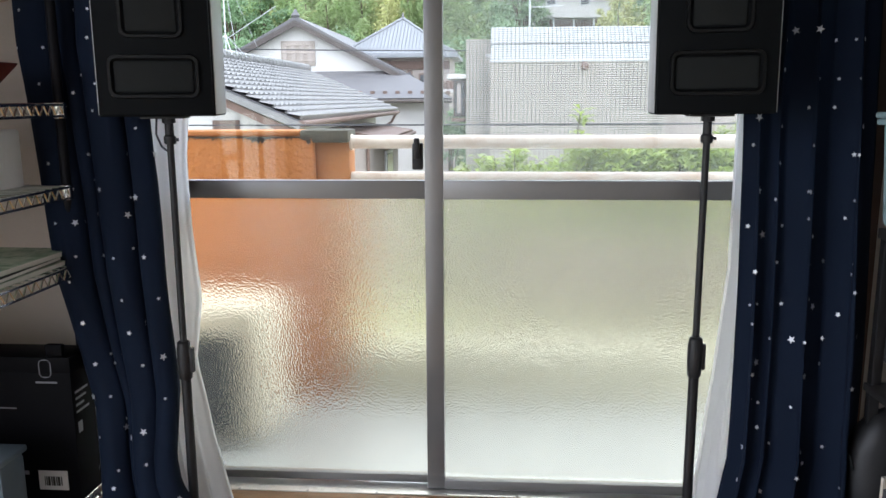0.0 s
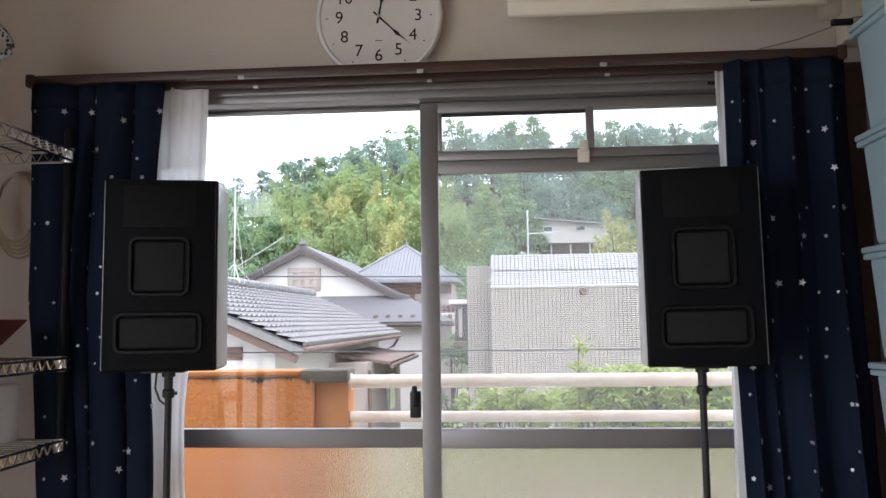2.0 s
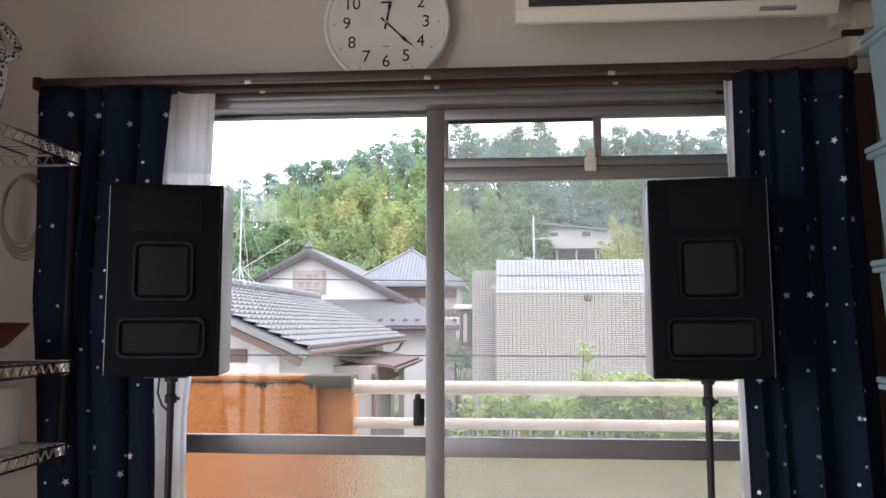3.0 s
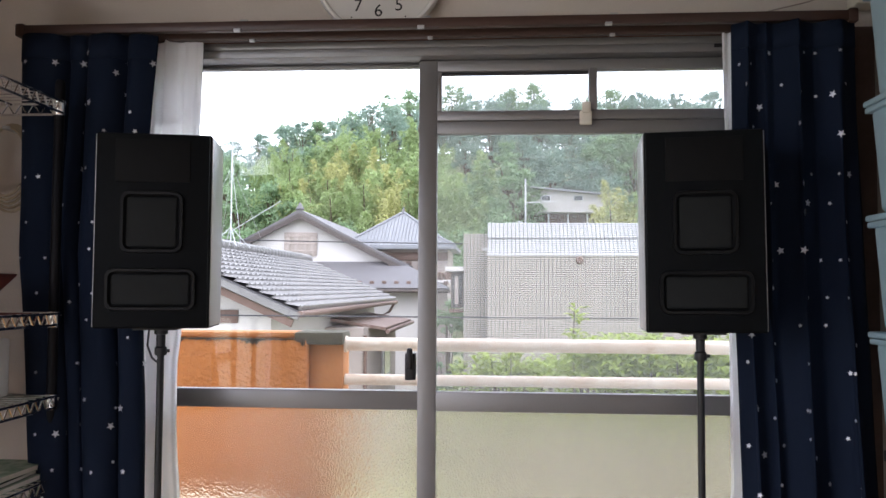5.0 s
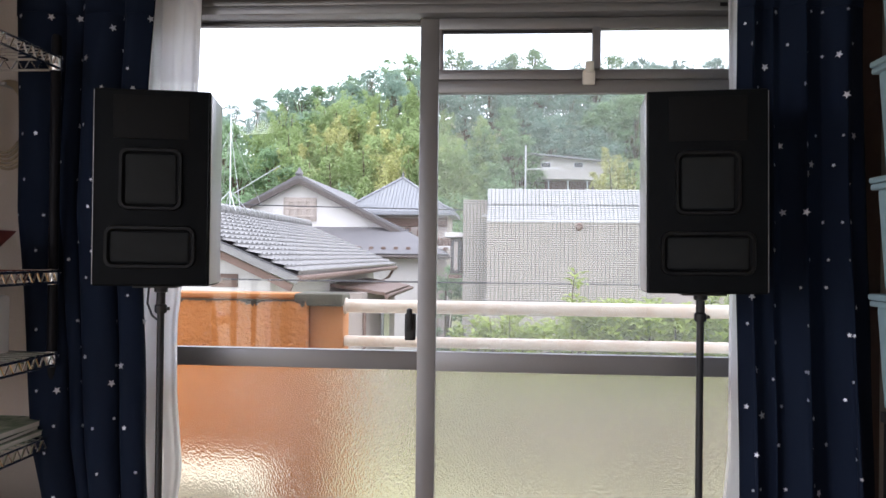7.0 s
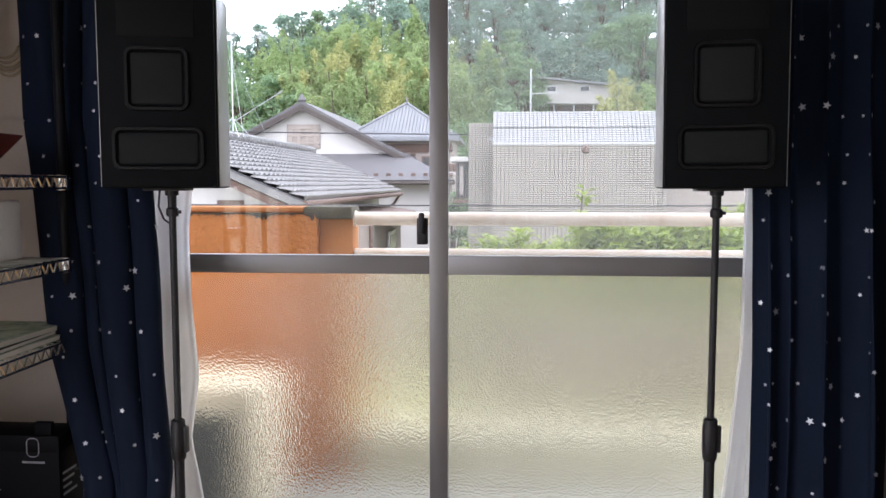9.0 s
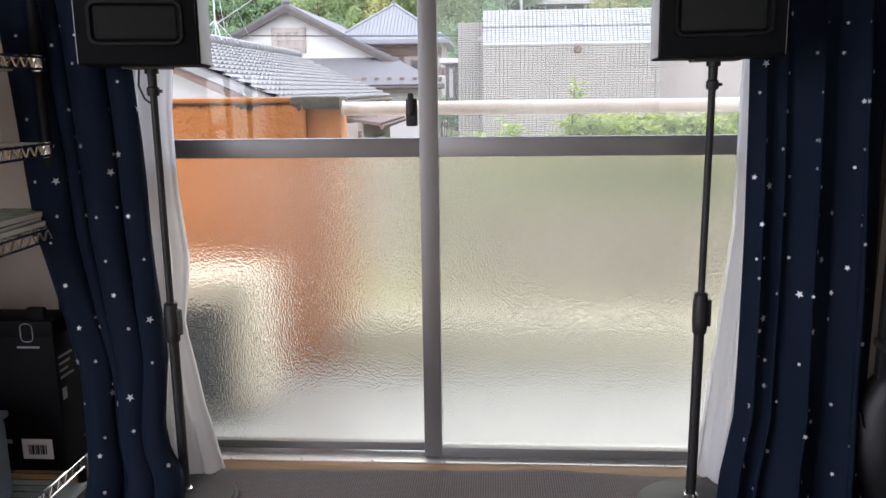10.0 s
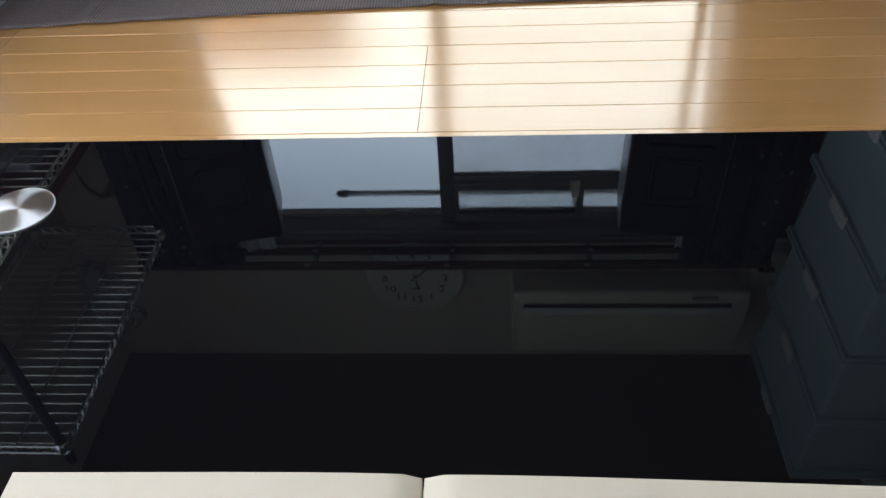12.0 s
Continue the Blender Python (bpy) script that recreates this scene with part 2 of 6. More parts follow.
M_LEAF_SHRUB = leaf_material("shrub_leaf", (0.36, 0.43, 0.085), (0.23, 0.31, 0.055), 5)
# Hill leaves are paled and greyed: distance haze put into their base colours.
M_LEAF_DARK = leaf_material("broadleaf_dark_hazed", (0.24, 0.33, 0.265), (0.19, 0.275, 0.215), 0.25)
M_LEAF_MID = leaf_material("broadleaf_mid_hazed", (0.25, 0.35, 0.19), (0.19, 0.285, 0.155), 0.25)
M_LEAF_BAMBOO = leaf_material("bamboo_leaf_hazed", (0.35, 0.43, 0.19), (0.25, 0.345, 0.15), 0.3)
M_LEAF_YELLOW = leaf_material("yellowing_bamboo_leaf_hazed", (0.46, 0.45, 0.19), (0.37, 0.39, 0.16), 0.3)


# ---- building helpers ----
def box(bm, x0, x1, y0, y1, z0, z1, bevel=0.0):
    made = bmesh.ops.create_cube(bm, size=1, matrix=Matrix.Translation(((x0 + x1) / 2, (y0 + y1) / 2, (z0 + z1) / 2)) @
                                 Matrix.Diagonal((x1 - x0, y1 - y0, z1 - z0, 1)))
    if bevel:
        edges = list({e for v in made["verts"] for e in v.link_edges})
        bmesh.ops.bevel(bm, geom=edges, offset=bevel, segments=2, profile=0.5, affect="EDGES")
    return bm


def boxm(x0, x1, y0, y1, z0, z1, bevel=0.0):
    return box(bmesh.new(), x0, x1, y0, y1, z0, z1, bevel)


def lathe(bm, profile, m=Matrix(), steps=32):
    """Turns (radius, height) pairs round z."""
    rings = []
    for r, z in profile:
        rings.append([bm.verts.new(m @ Vector((r * math.cos(2 * math.pi * k / steps), r * math.sin(2 * math.pi * k / steps), z))) for k in range(steps)])
    for a, b in zip(rings, rings[1:]):
        for k in range(steps):
            bm.faces.new((a[k], a[(k + 1) % steps], b[(k + 1) % steps], b[k]))
    bm.faces.new(rings[0][::-1])
    bm.faces.new(rings[-1])
    return bm


def tube(bm, points, radius, steps=8):
    points = [Vector(p) for p in points]
    rings = []
    for i, p in enumerate(points):
        d = (points[min(i + 1, len(points) - 1)] - points[max(i - 1, 0)]).normalized()
        side = d.cross(Vector((0, 0, 1)) if abs(d.z) < 0.9 else Vector((1, 0, 0))).normalized()
        up = side.cross(d)
        r = radius[i] if isinstance(radius, (list, tuple)) else radius
        rings.append([bm.verts.new(p + r * (math.cos(2 * math.pi * k / steps) * side + math.sin(2 * math.pi * k / steps) * up)) for k in range(steps)])
    for a, b in zip(rings, rings[1:]):
        for k in range(steps):
            bm.faces.new((a[k], b[k], b[(k + 1) % steps], a[(k + 1) % steps]))
    bm.faces.new(rings[0])
    bm.faces.new(rings[-1][::-1])
    return bm


def finish(bm, name, mat, smooth=0.0):
    bmesh.ops.recalc_face_normals(bm, faces=bm.faces)
    mesh = bpy.data.meshes.new(name)
    bm.to_mesh(mesh)
    bm.free()
    mesh.materials.append(mat)
    if smooth:
        mesh.polygons.foreach_set("use_smooth", [True] * len(mesh.polygons))
        mesh.set_sharp_from_angle(angle=radians(smooth))
    return mesh


def part(name, bm, mat, parent, label="", smooth=35.0):
    ob = new(name, finish(bm, name, mat, smooth))
    ob.parent = parent
    return tagged(ob, label)


def thing(name, label, category, m=Matrix(), group="", kind=""):
    ob = new(name)
    ob.matrix_world = m
    ob.empty_display_size = 0.1
    return tagged(ob, label, category, group, kind)


def setting(name, bm, mat, label, category, smooth=0.0):
    return tagged(new(name, finish(bm, name, mat, smooth)), label, category, kind="structure")


def mesh_from(name, verts, faces, mat, smooth=0.0):
    mesh = bpy.data.meshes.new(name)
    mesh.from_pydata(verts, [], faces)
    mesh.materials.append(mat)
    if smooth:
        mesh.polygons.foreach_set("use_smooth", [True] * len(mesh.polygons))
    mesh.update()
    return mesh


def interp(rows, z):
    rows = sorted(rows)
    return float(np.interp(z, [r[0] for r in rows], [r[1] for r in rows]))


# ---- the room ----
XL, XR, YB, ZC = -1.46, 1.46, -3.7, 2.62
OX0, OX1, OZ1 = -0.90, 0.95, 1.905
bm = bmesh.new()
box(bm, XL - 0.12, OX0, 0.02, 0.16, -0.3, ZC)
box(bm, OX1, XR + 0.12, 0.02, 0.16, -0.3, ZC)
box(bm, OX0, OX1, 0.02, 0.16, OZ1 + 0.03, ZC)
box(bm, OX0, OX1, 0.05, 0.16, -0.3, -0.06)
setting("wall_north", bm, M_PLASTER, "beige textured plaster wall round the balcony window", "wall")
# The opening in this wall is added, out of view, to admit fill light.
bm = bmesh.new()
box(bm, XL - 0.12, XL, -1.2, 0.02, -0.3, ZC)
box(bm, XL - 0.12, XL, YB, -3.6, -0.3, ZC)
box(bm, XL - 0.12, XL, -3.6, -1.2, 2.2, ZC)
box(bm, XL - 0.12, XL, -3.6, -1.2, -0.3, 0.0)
setting("wall_west", bm, M_PLASTER, "beige textured plaster side wall with an added opening for fill light", "wall")
setting("wall_east", boxm(XR, XR + 0.12, YB, 0.02, -0.3, ZC), M_PLASTER, "beige textured plaster side wall behind storage boxes", "wall")
setting("wall_south", boxm(XL - 0.12, XR + 0.12, YB - 0.12, YB, -0.3, ZC), M_PLASTER, "beige plaster wall closing the room", "wall")
setting("ceiling", boxm(XL - 0.12, XR + 0.12, YB - 0.12, 0.16, ZC, ZC + 0.12), M_CEILING, "dark brown boarded ceiling", "ceiling")
floor = setting("floor", boxm(XL, XR, YB, -0.15, -0.1, -0.006), M_UNDERFLOOR, "honey-coloured varnished wooden strip flooring", "floor")
sill = setting("sill", boxm(XL, XR, -0.15, -0.055, -0.1, -0.008, 0.003), M_SILL, "worn brown wooden threshold under the window", "sill", 30)

# ---- the window ----
win = thing("window_1", "aluminium sliding balcony window with frosted lower panes", "window", kind="structure")
SASH_T = 0.028
TOP = 1.852


def bar(name, x0, x1, y0, y1, z0, z1, parent, mat=None, bevel=0.0025, label=""):
    return part(name, boxm(x0, x1, y0, y1, z0, z1, bevel), mat or M_ALU, parent, label, 30)


wf = part("window_frame", boxm(OX0, OX0 + 0.03, -0.05, 0.09, -0.02, OZ1, 0.002), M_ALU, win)
bar("jamb", OX1 - 0.03, OX1, -0.05, 0.09, -0.02, OZ1, wf)
bar("head", OX0 + 0.03, OX1 - 0.03, -0.045, 0.09, TOP + 0.008, OZ1 - 0.012, wf)
bar("head_lip", OX0 + 0.03, OX1 - 0.03, -0.052, -0.046, TOP + 0.03, OZ1 - 0.004, wf)
bar("track", OX0 + 0.03, OX1 - 0.03, -0.054, 0.09, -0.06, -0.018, wf, M_ALU_TRACK)
bar("track_rib", OX0 + 0.03, OX1 - 0.03, -0.054, -0.046, -0.018, -0.006, wf, M_ALU_TRACK, 0.001)
for k in range(7):
    bm = bmesh.new()
    lathe(bm, [(0.004, 0), (0.004, 0.0015), (0.002, 0.003)], pose(-0.62 + 0.21 * k, -0.05, -0.006), 10)
    part("track_screw", bm, M_STEEL, wf)
# left sash, on the outer track
ls = part("sash", boxm(OX0 + 0.03, OX0 + 0.075, 0.032, 0.06, -0.012, TOP, 0.002), M_ALU, win)
bar("stile", -0.048, -0.003, 0.032, 0.06, -0.012, TOP, ls)
bar("bottom_rail", OX0 + 0.075, -0.048, 0.032, 0.06, -0.012, 0.014, ls)
bar("middle_rail", OX0 + 0.075, -0.048, 0.030, 0.06, 0.869, 0.922, ls)
bar("top_rail", OX0 + 0.075, -0.048, 0.032, 0.06, TOP - 0.002, TOP + 0.008, ls)
bar("frosted_pane", OX0 + 0.07, -0.046, 0.044, 0.049, 0.012, 0.871, ls, M_FROST, 0, "rippled frosted glass pane").visible_shadow = False
bar("pane", OX0 + 0.07, -0.046, 0.045, 0.048, 0.92, TOP, ls, M_GLASS, 0, "clear glass pane").visible_shadow = False
# right sash, on the inner track
rs = part("sash", boxm(-0.052, 0.0, 0.0, SASH_T, -0.014, TOP + 0.006, 0.003), M_ALU, win)
bar("stile", OX1 - 0.085, OX1 - 0.03, 0.0, SASH_T, -0.014, TOP + 0.006, rs)
bar("bottom_rail", 0.0, OX1 - 0.085, 0.0, SASH_T, -0.014, 0.015, rs)
bar("middle_rail", 0.0, OX1 - 0.085, -0.002, SASH_T, 0.872, 0.925, rs)
bar("transom", 0.0, OX1 - 0.085, -0.002, SASH_T, 1.648, 1.684, rs)
bar("transom", 0.0, OX1 - 0.085, 0.001, SASH_T, 1.686, 1.714, rs)
bar("vent_divider", 0.425, 0.448, -0.002, SASH_T, 1.714, 1.832, rs)
bar("vent_head", 0.0, OX1 - 0.085, 0.0, SASH_T, 1.826, TOP + 0.006, rs)
bar("vent_stile", 0.0, 0.012, 0.002, SASH_T, 1.714, 1.826, rs)
bar("vent_gasket", 0.012, 0.425, 0.010, 0.020, 1.818, 1.826, rs, M_GASKET, 0)
bar("frosted_pane", -0.004, OX1 - 0.08, 0.012, 0.017, 0.012, 0.874, rs, M_FROST, 0, "rippled frosted glass pane").visible_shadow = False
bar("pane", -0.004, OX1 - 0.08, 0.013, 0.016, 0.923, 1.65, rs, M_GLASS, 0, "clear glass pane").visible_shadow = False
bar("insect_screen", -0.03, OX1 - 0.06, 0.074, 0.0745, 0.0, TOP + 0.004, win, M_SCREEN, 0, "grey insect screen behind the sash").visible_shadow = False
bar("vent_pane", 0.01, 0.427, 0.013, 0.016, 1.712, 1.82, rs, M_GLASS, 0).visible_shadow = False
bar("vent_pane", 0.446, OX1 - 0.08, 0.013, 0.016, 1.712, 1.828, rs, M_GLASS, 0).visible_shadow = False
bm = boxm(0.398, 0.432, -0.016, -0.002, 1.668, 1.708, 0.004)
box(bm, 0.404, 0.428, -0.022, -0.014, 1.70, 1.732, 0.004)
part("vent_latch", bm, M_WHITEPLASTIC, rs, "yellowed plastic vent latch")
bm = boxm(-0.088, -0.058, 0.006, 0.032, 0.955, 1.03, 0.004)
box(bm, -0.082, -0.066, -0.006, 0.01, 0.985, 1.045, 0.005)
part("crescent_lock", bm, M_BLACK, ls, "black crescent lock")
for k, x in enumerate((0.79,)):
    part("sash_label", boxm(x - 0.035, x, -0.0535, -0.0525, 1.868, 1.878), M_BLACK, wf, "small dark maker's plate")

# wooden lintel and posts round the window
setting("trim", boxm(OX0 - 0.06, OX1 + 0.06, -0.03, 0.02, OZ1 - 0.01, OZ1 + 0.032, 0.003), M_WOOD_TRIM, "red-brown stained wooden lintel over the window", "trim", 30)
setting("trim_post", boxm(1.10, 1.19, -0.02, 0.02, 0.0, 1.93, 0.004), M_BROWNWOOD, "brown wooden post beside the window", "trim", 30)

# ---- curtain rail ----
rail = thing("curtain_rail", "dark brown double curtain rail with small clips", "curtain rail", pose(0, -0.17, 1.895))
bm = boxm(-1.13, 1.072, -0.012, 0.012, 0.0, 0.026, 0.004)
part("rail_front", bm, M_RAIL, rail)
part("rail_back", boxm(-1.11, 1.055, 0.058, 0.082, -0.004, 0.02, 0.004), M_RAIL, rail)
for x in (-1.13, 1.06):
    part("end_cap", boxm(x - 0.006, x + 0.018, -0.016, 0.09, -0.006, 0.03, 0.005), M_RAIL, rail)
for x in (-0.52, -0.03, 0.455):
    part("rail_clip", boxm(x - 0.009, x + 0.009, -0.018, -0.012, -0.006, 0.004, 0.001), M_STEEL, rail)
    part("bracket", boxm(x + 0.005, x + 0.025, -0.01, 0.17, 0.024, 0.03, 0.001), M_STEEL, rail)
    part("rail_clip", boxm(x + 0.012, x + 0.026, 0.05, 0.058, -0.012, -0.004, 0.001), M_STEEL, rail)


# ---- curtains ----
def curtain_points(inner, outer, depth, folds, phase, top, low, nu, nv, amp, sway=0.0):
    pts = np.zeros((nv, nu, 3))
    for j in range(nv):
        v = j / (nv - 1)
        z = top + (low - top) * v
        xi, xo, yc = interp(inner, z), interp(outer, z), interp(depth, z)
        a = amp * (0.45 + 0.75 * v + 0.35 * v ** 4)
        for i in range(nu):
            u = i / (nu - 1)
            q = u + 0.07 * math.sin(4.3 * u + 2.2 * v + 9 * phase) + 0.04 * v * noise.noise(Vector((3 * u, 2 * v, 5 * phase)))
            w = math.sin(2 * math.pi * (folds * q + phase)) * (0.75 + 0.9 * noise.noise(Vector((folds * u * 0.9, v * 1.2, 7 * phase))))
            w2 = math.sin(2 * math.pi * (folds * 2.3 * u + phase * 3 + 0.3 * v))
            pts[j, i] = (xi + (xo - xi) * (u + 0.012 * math.sin(2 * math.pi * folds * u * 2)),
                         yc + a * w + 0.22 * a * w2 + 0.05 * v * math.sin(3 * u + 2) + sway * noise.noise(Vector((u * 3, v * 4, phase))), z)
    return pts


def drape_points(inner, outer, depth, edges, phase, top, low, nu, nv, amp, trail):
    """Heavy cloth: round folds between the valleys in edges, leaning and swelling towards the hem."""
    pts = np.zeros((nv, nu, 3))
    n = len(edges) - 1
    for j in range(nv):
        v = (j / (nv - 1)) ** 0.9
        z = top + (low - top) * v
        xi, xo, yc = interp(inner, z), interp(outer, z), interp(depth, z)
        flare = max(0.0, 1 - (z - low) / 0.25)
        a = amp * (0.55 + 0.55 * v + 0.5 * flare ** 2)
        es = [e + (0.05 * v * noise.noise(Vector((k * 1.7, v * 1.6, phase * 9))) if 0 < k < n else 0.0) for k, e in enumerate(edges)]
        for i in range(nu):
            u = i / (nu - 1)
            k = max(0, min(n - 1, int(np.searchsorted(es, u, side="right")) - 1))
            f = min(1.0, max(0.0, (u - es[k]) / (es[k + 1] - es[k])))
            size = (0.75 + 0.6 * noise.noise(Vector((k * 2.3 + 0.4, v * 1.1, phase * 5)))) * min(1.4, (es[k + 1] - es[k]) * n)
            ridge = (0.6 * math.sin(math.pi * f) ** 0.8 + 0.2 * (1 - math.cos(2 * math.pi * f))) * 2 * size - 1
            lean = 0.028 * math.sin(2 * math.pi * f) * size * (0.4 + 0.6 * v)
            crease = 0.011 * noise.noise(Vector((u * 9, v * 7, phase))) + 0.012 * flare * noise.noise(Vector((u * 12, z * 22, phase + 3)))
            slant = 0.045 * flare * flare * (noise.noise(Vector((k * 1.3, 0.5, phase * 7))) - 0.25)
            pts[j, i] = (xi + (xo - xi) * u + lean + slant + trail * flare ** 1.6 * math.sin(math.pi * min(1.0, 0.2 + 0.85 * u)), yc - a * ridge + crease - 0.02 * flare * flare, z)
    return pts


def sheet(name, pts, mat, thick, parent, label=""):
    nv, nu = pts.shape[:2]
    verts = [tuple(p) for row in pts for p in row]
    faces = [(j * nu + i, j * nu + i + 1, (j + 1) * nu + i + 1, (j + 1) * nu + i) for j in range(nv - 1) for i in range(nu - 1)]
    ob = new(name, mesh_from(name, verts, faces, mat, 1))
    ob.parent = parent
    if thick:
        sol = ob.modifiers.new("thickness", "SOLIDIFY")
        sol.thickness = thick
    return tagged(ob, label)


def star_mesh():
    bm = bmesh.new()
    ring = [bm.verts.new((math.sin(math.pi * k / 5) * (1 if k % 2 == 0 else 0.42), 0, math.cos(math.pi * k / 5) * (1 if k % 2 == 0 else 0.42))) for k in range(10)]
    mid = bm.verts.new((0, -0.05, 0))
    for k in range(10):
        bm.faces.new((ring[k], ring[(k + 1) % 10], mid))
    return finish(bm, "star", M_STAR)


STAR = star_mesh()


def curtain(name, label, inner, outer, depth, edges, phase, amp, trail, seed, low=0.004):
    rng = random.Random(seed)
    top = 1.888
    root = thing(name, label, "curtain", Matrix(), "starry curtains")
    pts = drape_points(inner, outer, depth, edges, phase, top, low, 110, 84, amp, trail)
    sheet("cloth", pts, M_NAVY, 0.0025, root)
    sheet("heading", pts[:3] + np.array((0, -0.004, 0.002)), M_NAVY, 0.003, root)
    nv, nu = pts.shape[:2]
    rows, cols = 20, 7
    for r in range(rows):
        for c in range(cols):
            u = (c + 0.4 + rng.uniform(-0.33, 0.33) + 0.5 * (r % 2)) / (cols + 0.6)
            v = (r + 0.5 + rng.uniform(-0.3, 0.3)) / rows
            if rng.random() < 0.12:
                continue
            i, j = min(int(u * (nu - 1)), nu - 2), min(int(v * (nv - 1)), nv - 2)
            a, b, d = Vector(pts[j, i]), Vector(pts[j, i + 1]), Vector(pts[j + 1, i])
            right, down = (b - a).normalized(), (d - a).normalized()
            out = right.cross(down).normalized()
            if out.y > 0:
                out = -out
            size = rng.choice((0.0052, 0.0056, 0.006, 0.0075, 0.0105))
            up = -down
            right = up.cross(-out).normalized()
            m = Matrix((right, -out, up)).transposed().to_4x4()
            star = new("star", STAR)
            star.parent = root
            star.matrix_basis = Matrix.Translation((a + b + d) / 3 + out * 0.0035) @ m @ Matrix.Rotation(rng.uniform(0, 6.3), 4, "Y") @ Matrix.Diagonal((size, size, size, 1))
    return root


curtain("curtain", "navy blackout curtain with silver stars, bunched to one side",
        [(1.9, -0.745), (1.3, -0.775), (0.95, -0.735), (0.6, -0.708), (0.4, -0.684), (0.22, -0.69), (0.16, -0.675), (0.10, -0.64), (0.05, -0.64), (0.0, -0.66)],
        [(1.9, -1.13), (1.3, -1.10), (0.7, -1.02), (0.36, -0.90), (0.12, -0.875), (0.0, -0.885)],
        [(1.9, -0.18), (1.2, -0.215), (0.6, -0.29), (0.2, -0.36), (0.06, -0.395), (0.0, -0.385)], (0.0, 0.21, 0.50, 0.64, 1.0), 0.15, 0.042, 0.02, 3)
curtain("curtain", "navy blackout curtain with silver stars, hem spread on the mat",
        [(1.9, 0.768), (1.1, 0.762), (0.5, 0.757), (0.4, 0.754), (0.25, 0.748), (0.1, 0.72), (0.0, 0.71)],
        [(1.9, 1.072), (1.0, 1.075), (0.3, 1.065), (0.0, 1.07)],
        [(1.9, -0.18), (1.2, -0.21), (0.6, -0.28), (0.2, -0.32), (0.0, -0.36)], (0.0, 0.20, 0.33, 0.66, 1.0), 0.55, 0.030, -0.012, 8)


def sheer(label, inner, outer, depth, phase, amp):
    root = thing("sheer_curtain", label, "curtain", Matrix(), "white voile curtains")
    pts = curtain_points(inner, outer, depth, 3.3, phase, 1.895, 0.004, 60, 50, amp, 0.012)
    sheet("voile", pts, M_SHEER, 0, root)
    sheet("heading_tape", pts[:7] + np.array((0, 0.004, 0)), M_SHEER, 0, root)
    sheet("hem", pts[-5:] + np.array((0, 0.003, 0)), M_SHEER, 0, root)


sheer("white voile curtain gathered beside the navy curtain",
      [(1.9, -0.645), (1.5, -0.655), (1.0, -0.705), (0.8, -0.70), (0.6, -0.682), (0.42, -0.705), (0.2, -0.66), (0.0, -0.605)],
      [(1.9, -0.84), (0.6, -0.85), (0.0, -0.8)], [(1.9, -0.10), (1.0, -0.11), (0.3, -0.15), (0.0, -0.20)], 0.3, 0.016)
sheer("white voile curtain with its hem trailing on the sill",
      [(1.9, 0.762), (1.2, 0.775), (0.7, 0.775), (0.4, 0.745), (0.0, 0.695)],
      [(1.9, 0.86), (0.6, 0.86), (0.0, 0.84)], [(1.9, -0.10), (1.0, -0.11), (0.3, -0.14), (0.0, -0.17)], 0.7, 0.014)


# ---- speakers on microphone stands ----
def rounded_frame(bm, w, h, r, t, y0, y1):
    """A raised rounded rectangular ring, w by h, t wide, from y0 to y1."""
    def ring(ww, hh, rr, y):
        out = []
        for cx, cz, a0 in ((ww / 2 - rr, hh / 2 - rr, 0), (-ww / 2 + rr, hh / 2 - rr, 90), (-ww / 2 + rr, -hh / 2 + rr, 180), (ww / 2 - rr, -hh / 2 + rr, 270)):
            for k in range(6):
                a = radians(a0 + 18 * k)
                out.append(bm.verts.new((cx + rr * math.cos(a), y, cz + rr * math.sin(a))))
        return out
    loops = [ring(w, h, r, y0), ring(w - t * 0.3, h - t * 0.3, r * 0.9, y1), ring(w - t * 1.3, h - t * 1.3, r * 0.7, y1), ring(w - 2 * t, h - 2 * t, r * 0.6, y0)]
    for a, b in zip(loops, loops[1:] + loops[:1]):
        for k in range(24):
            bm.faces.new((a[k], a[(k + 1) % 24], b[(k + 1) % 24], b[k]))
    return bm


def shift(bm, x, y, z):
    bmesh.ops.translate(bm, verts=bm.verts, vec=(x, y, z))
    return bm


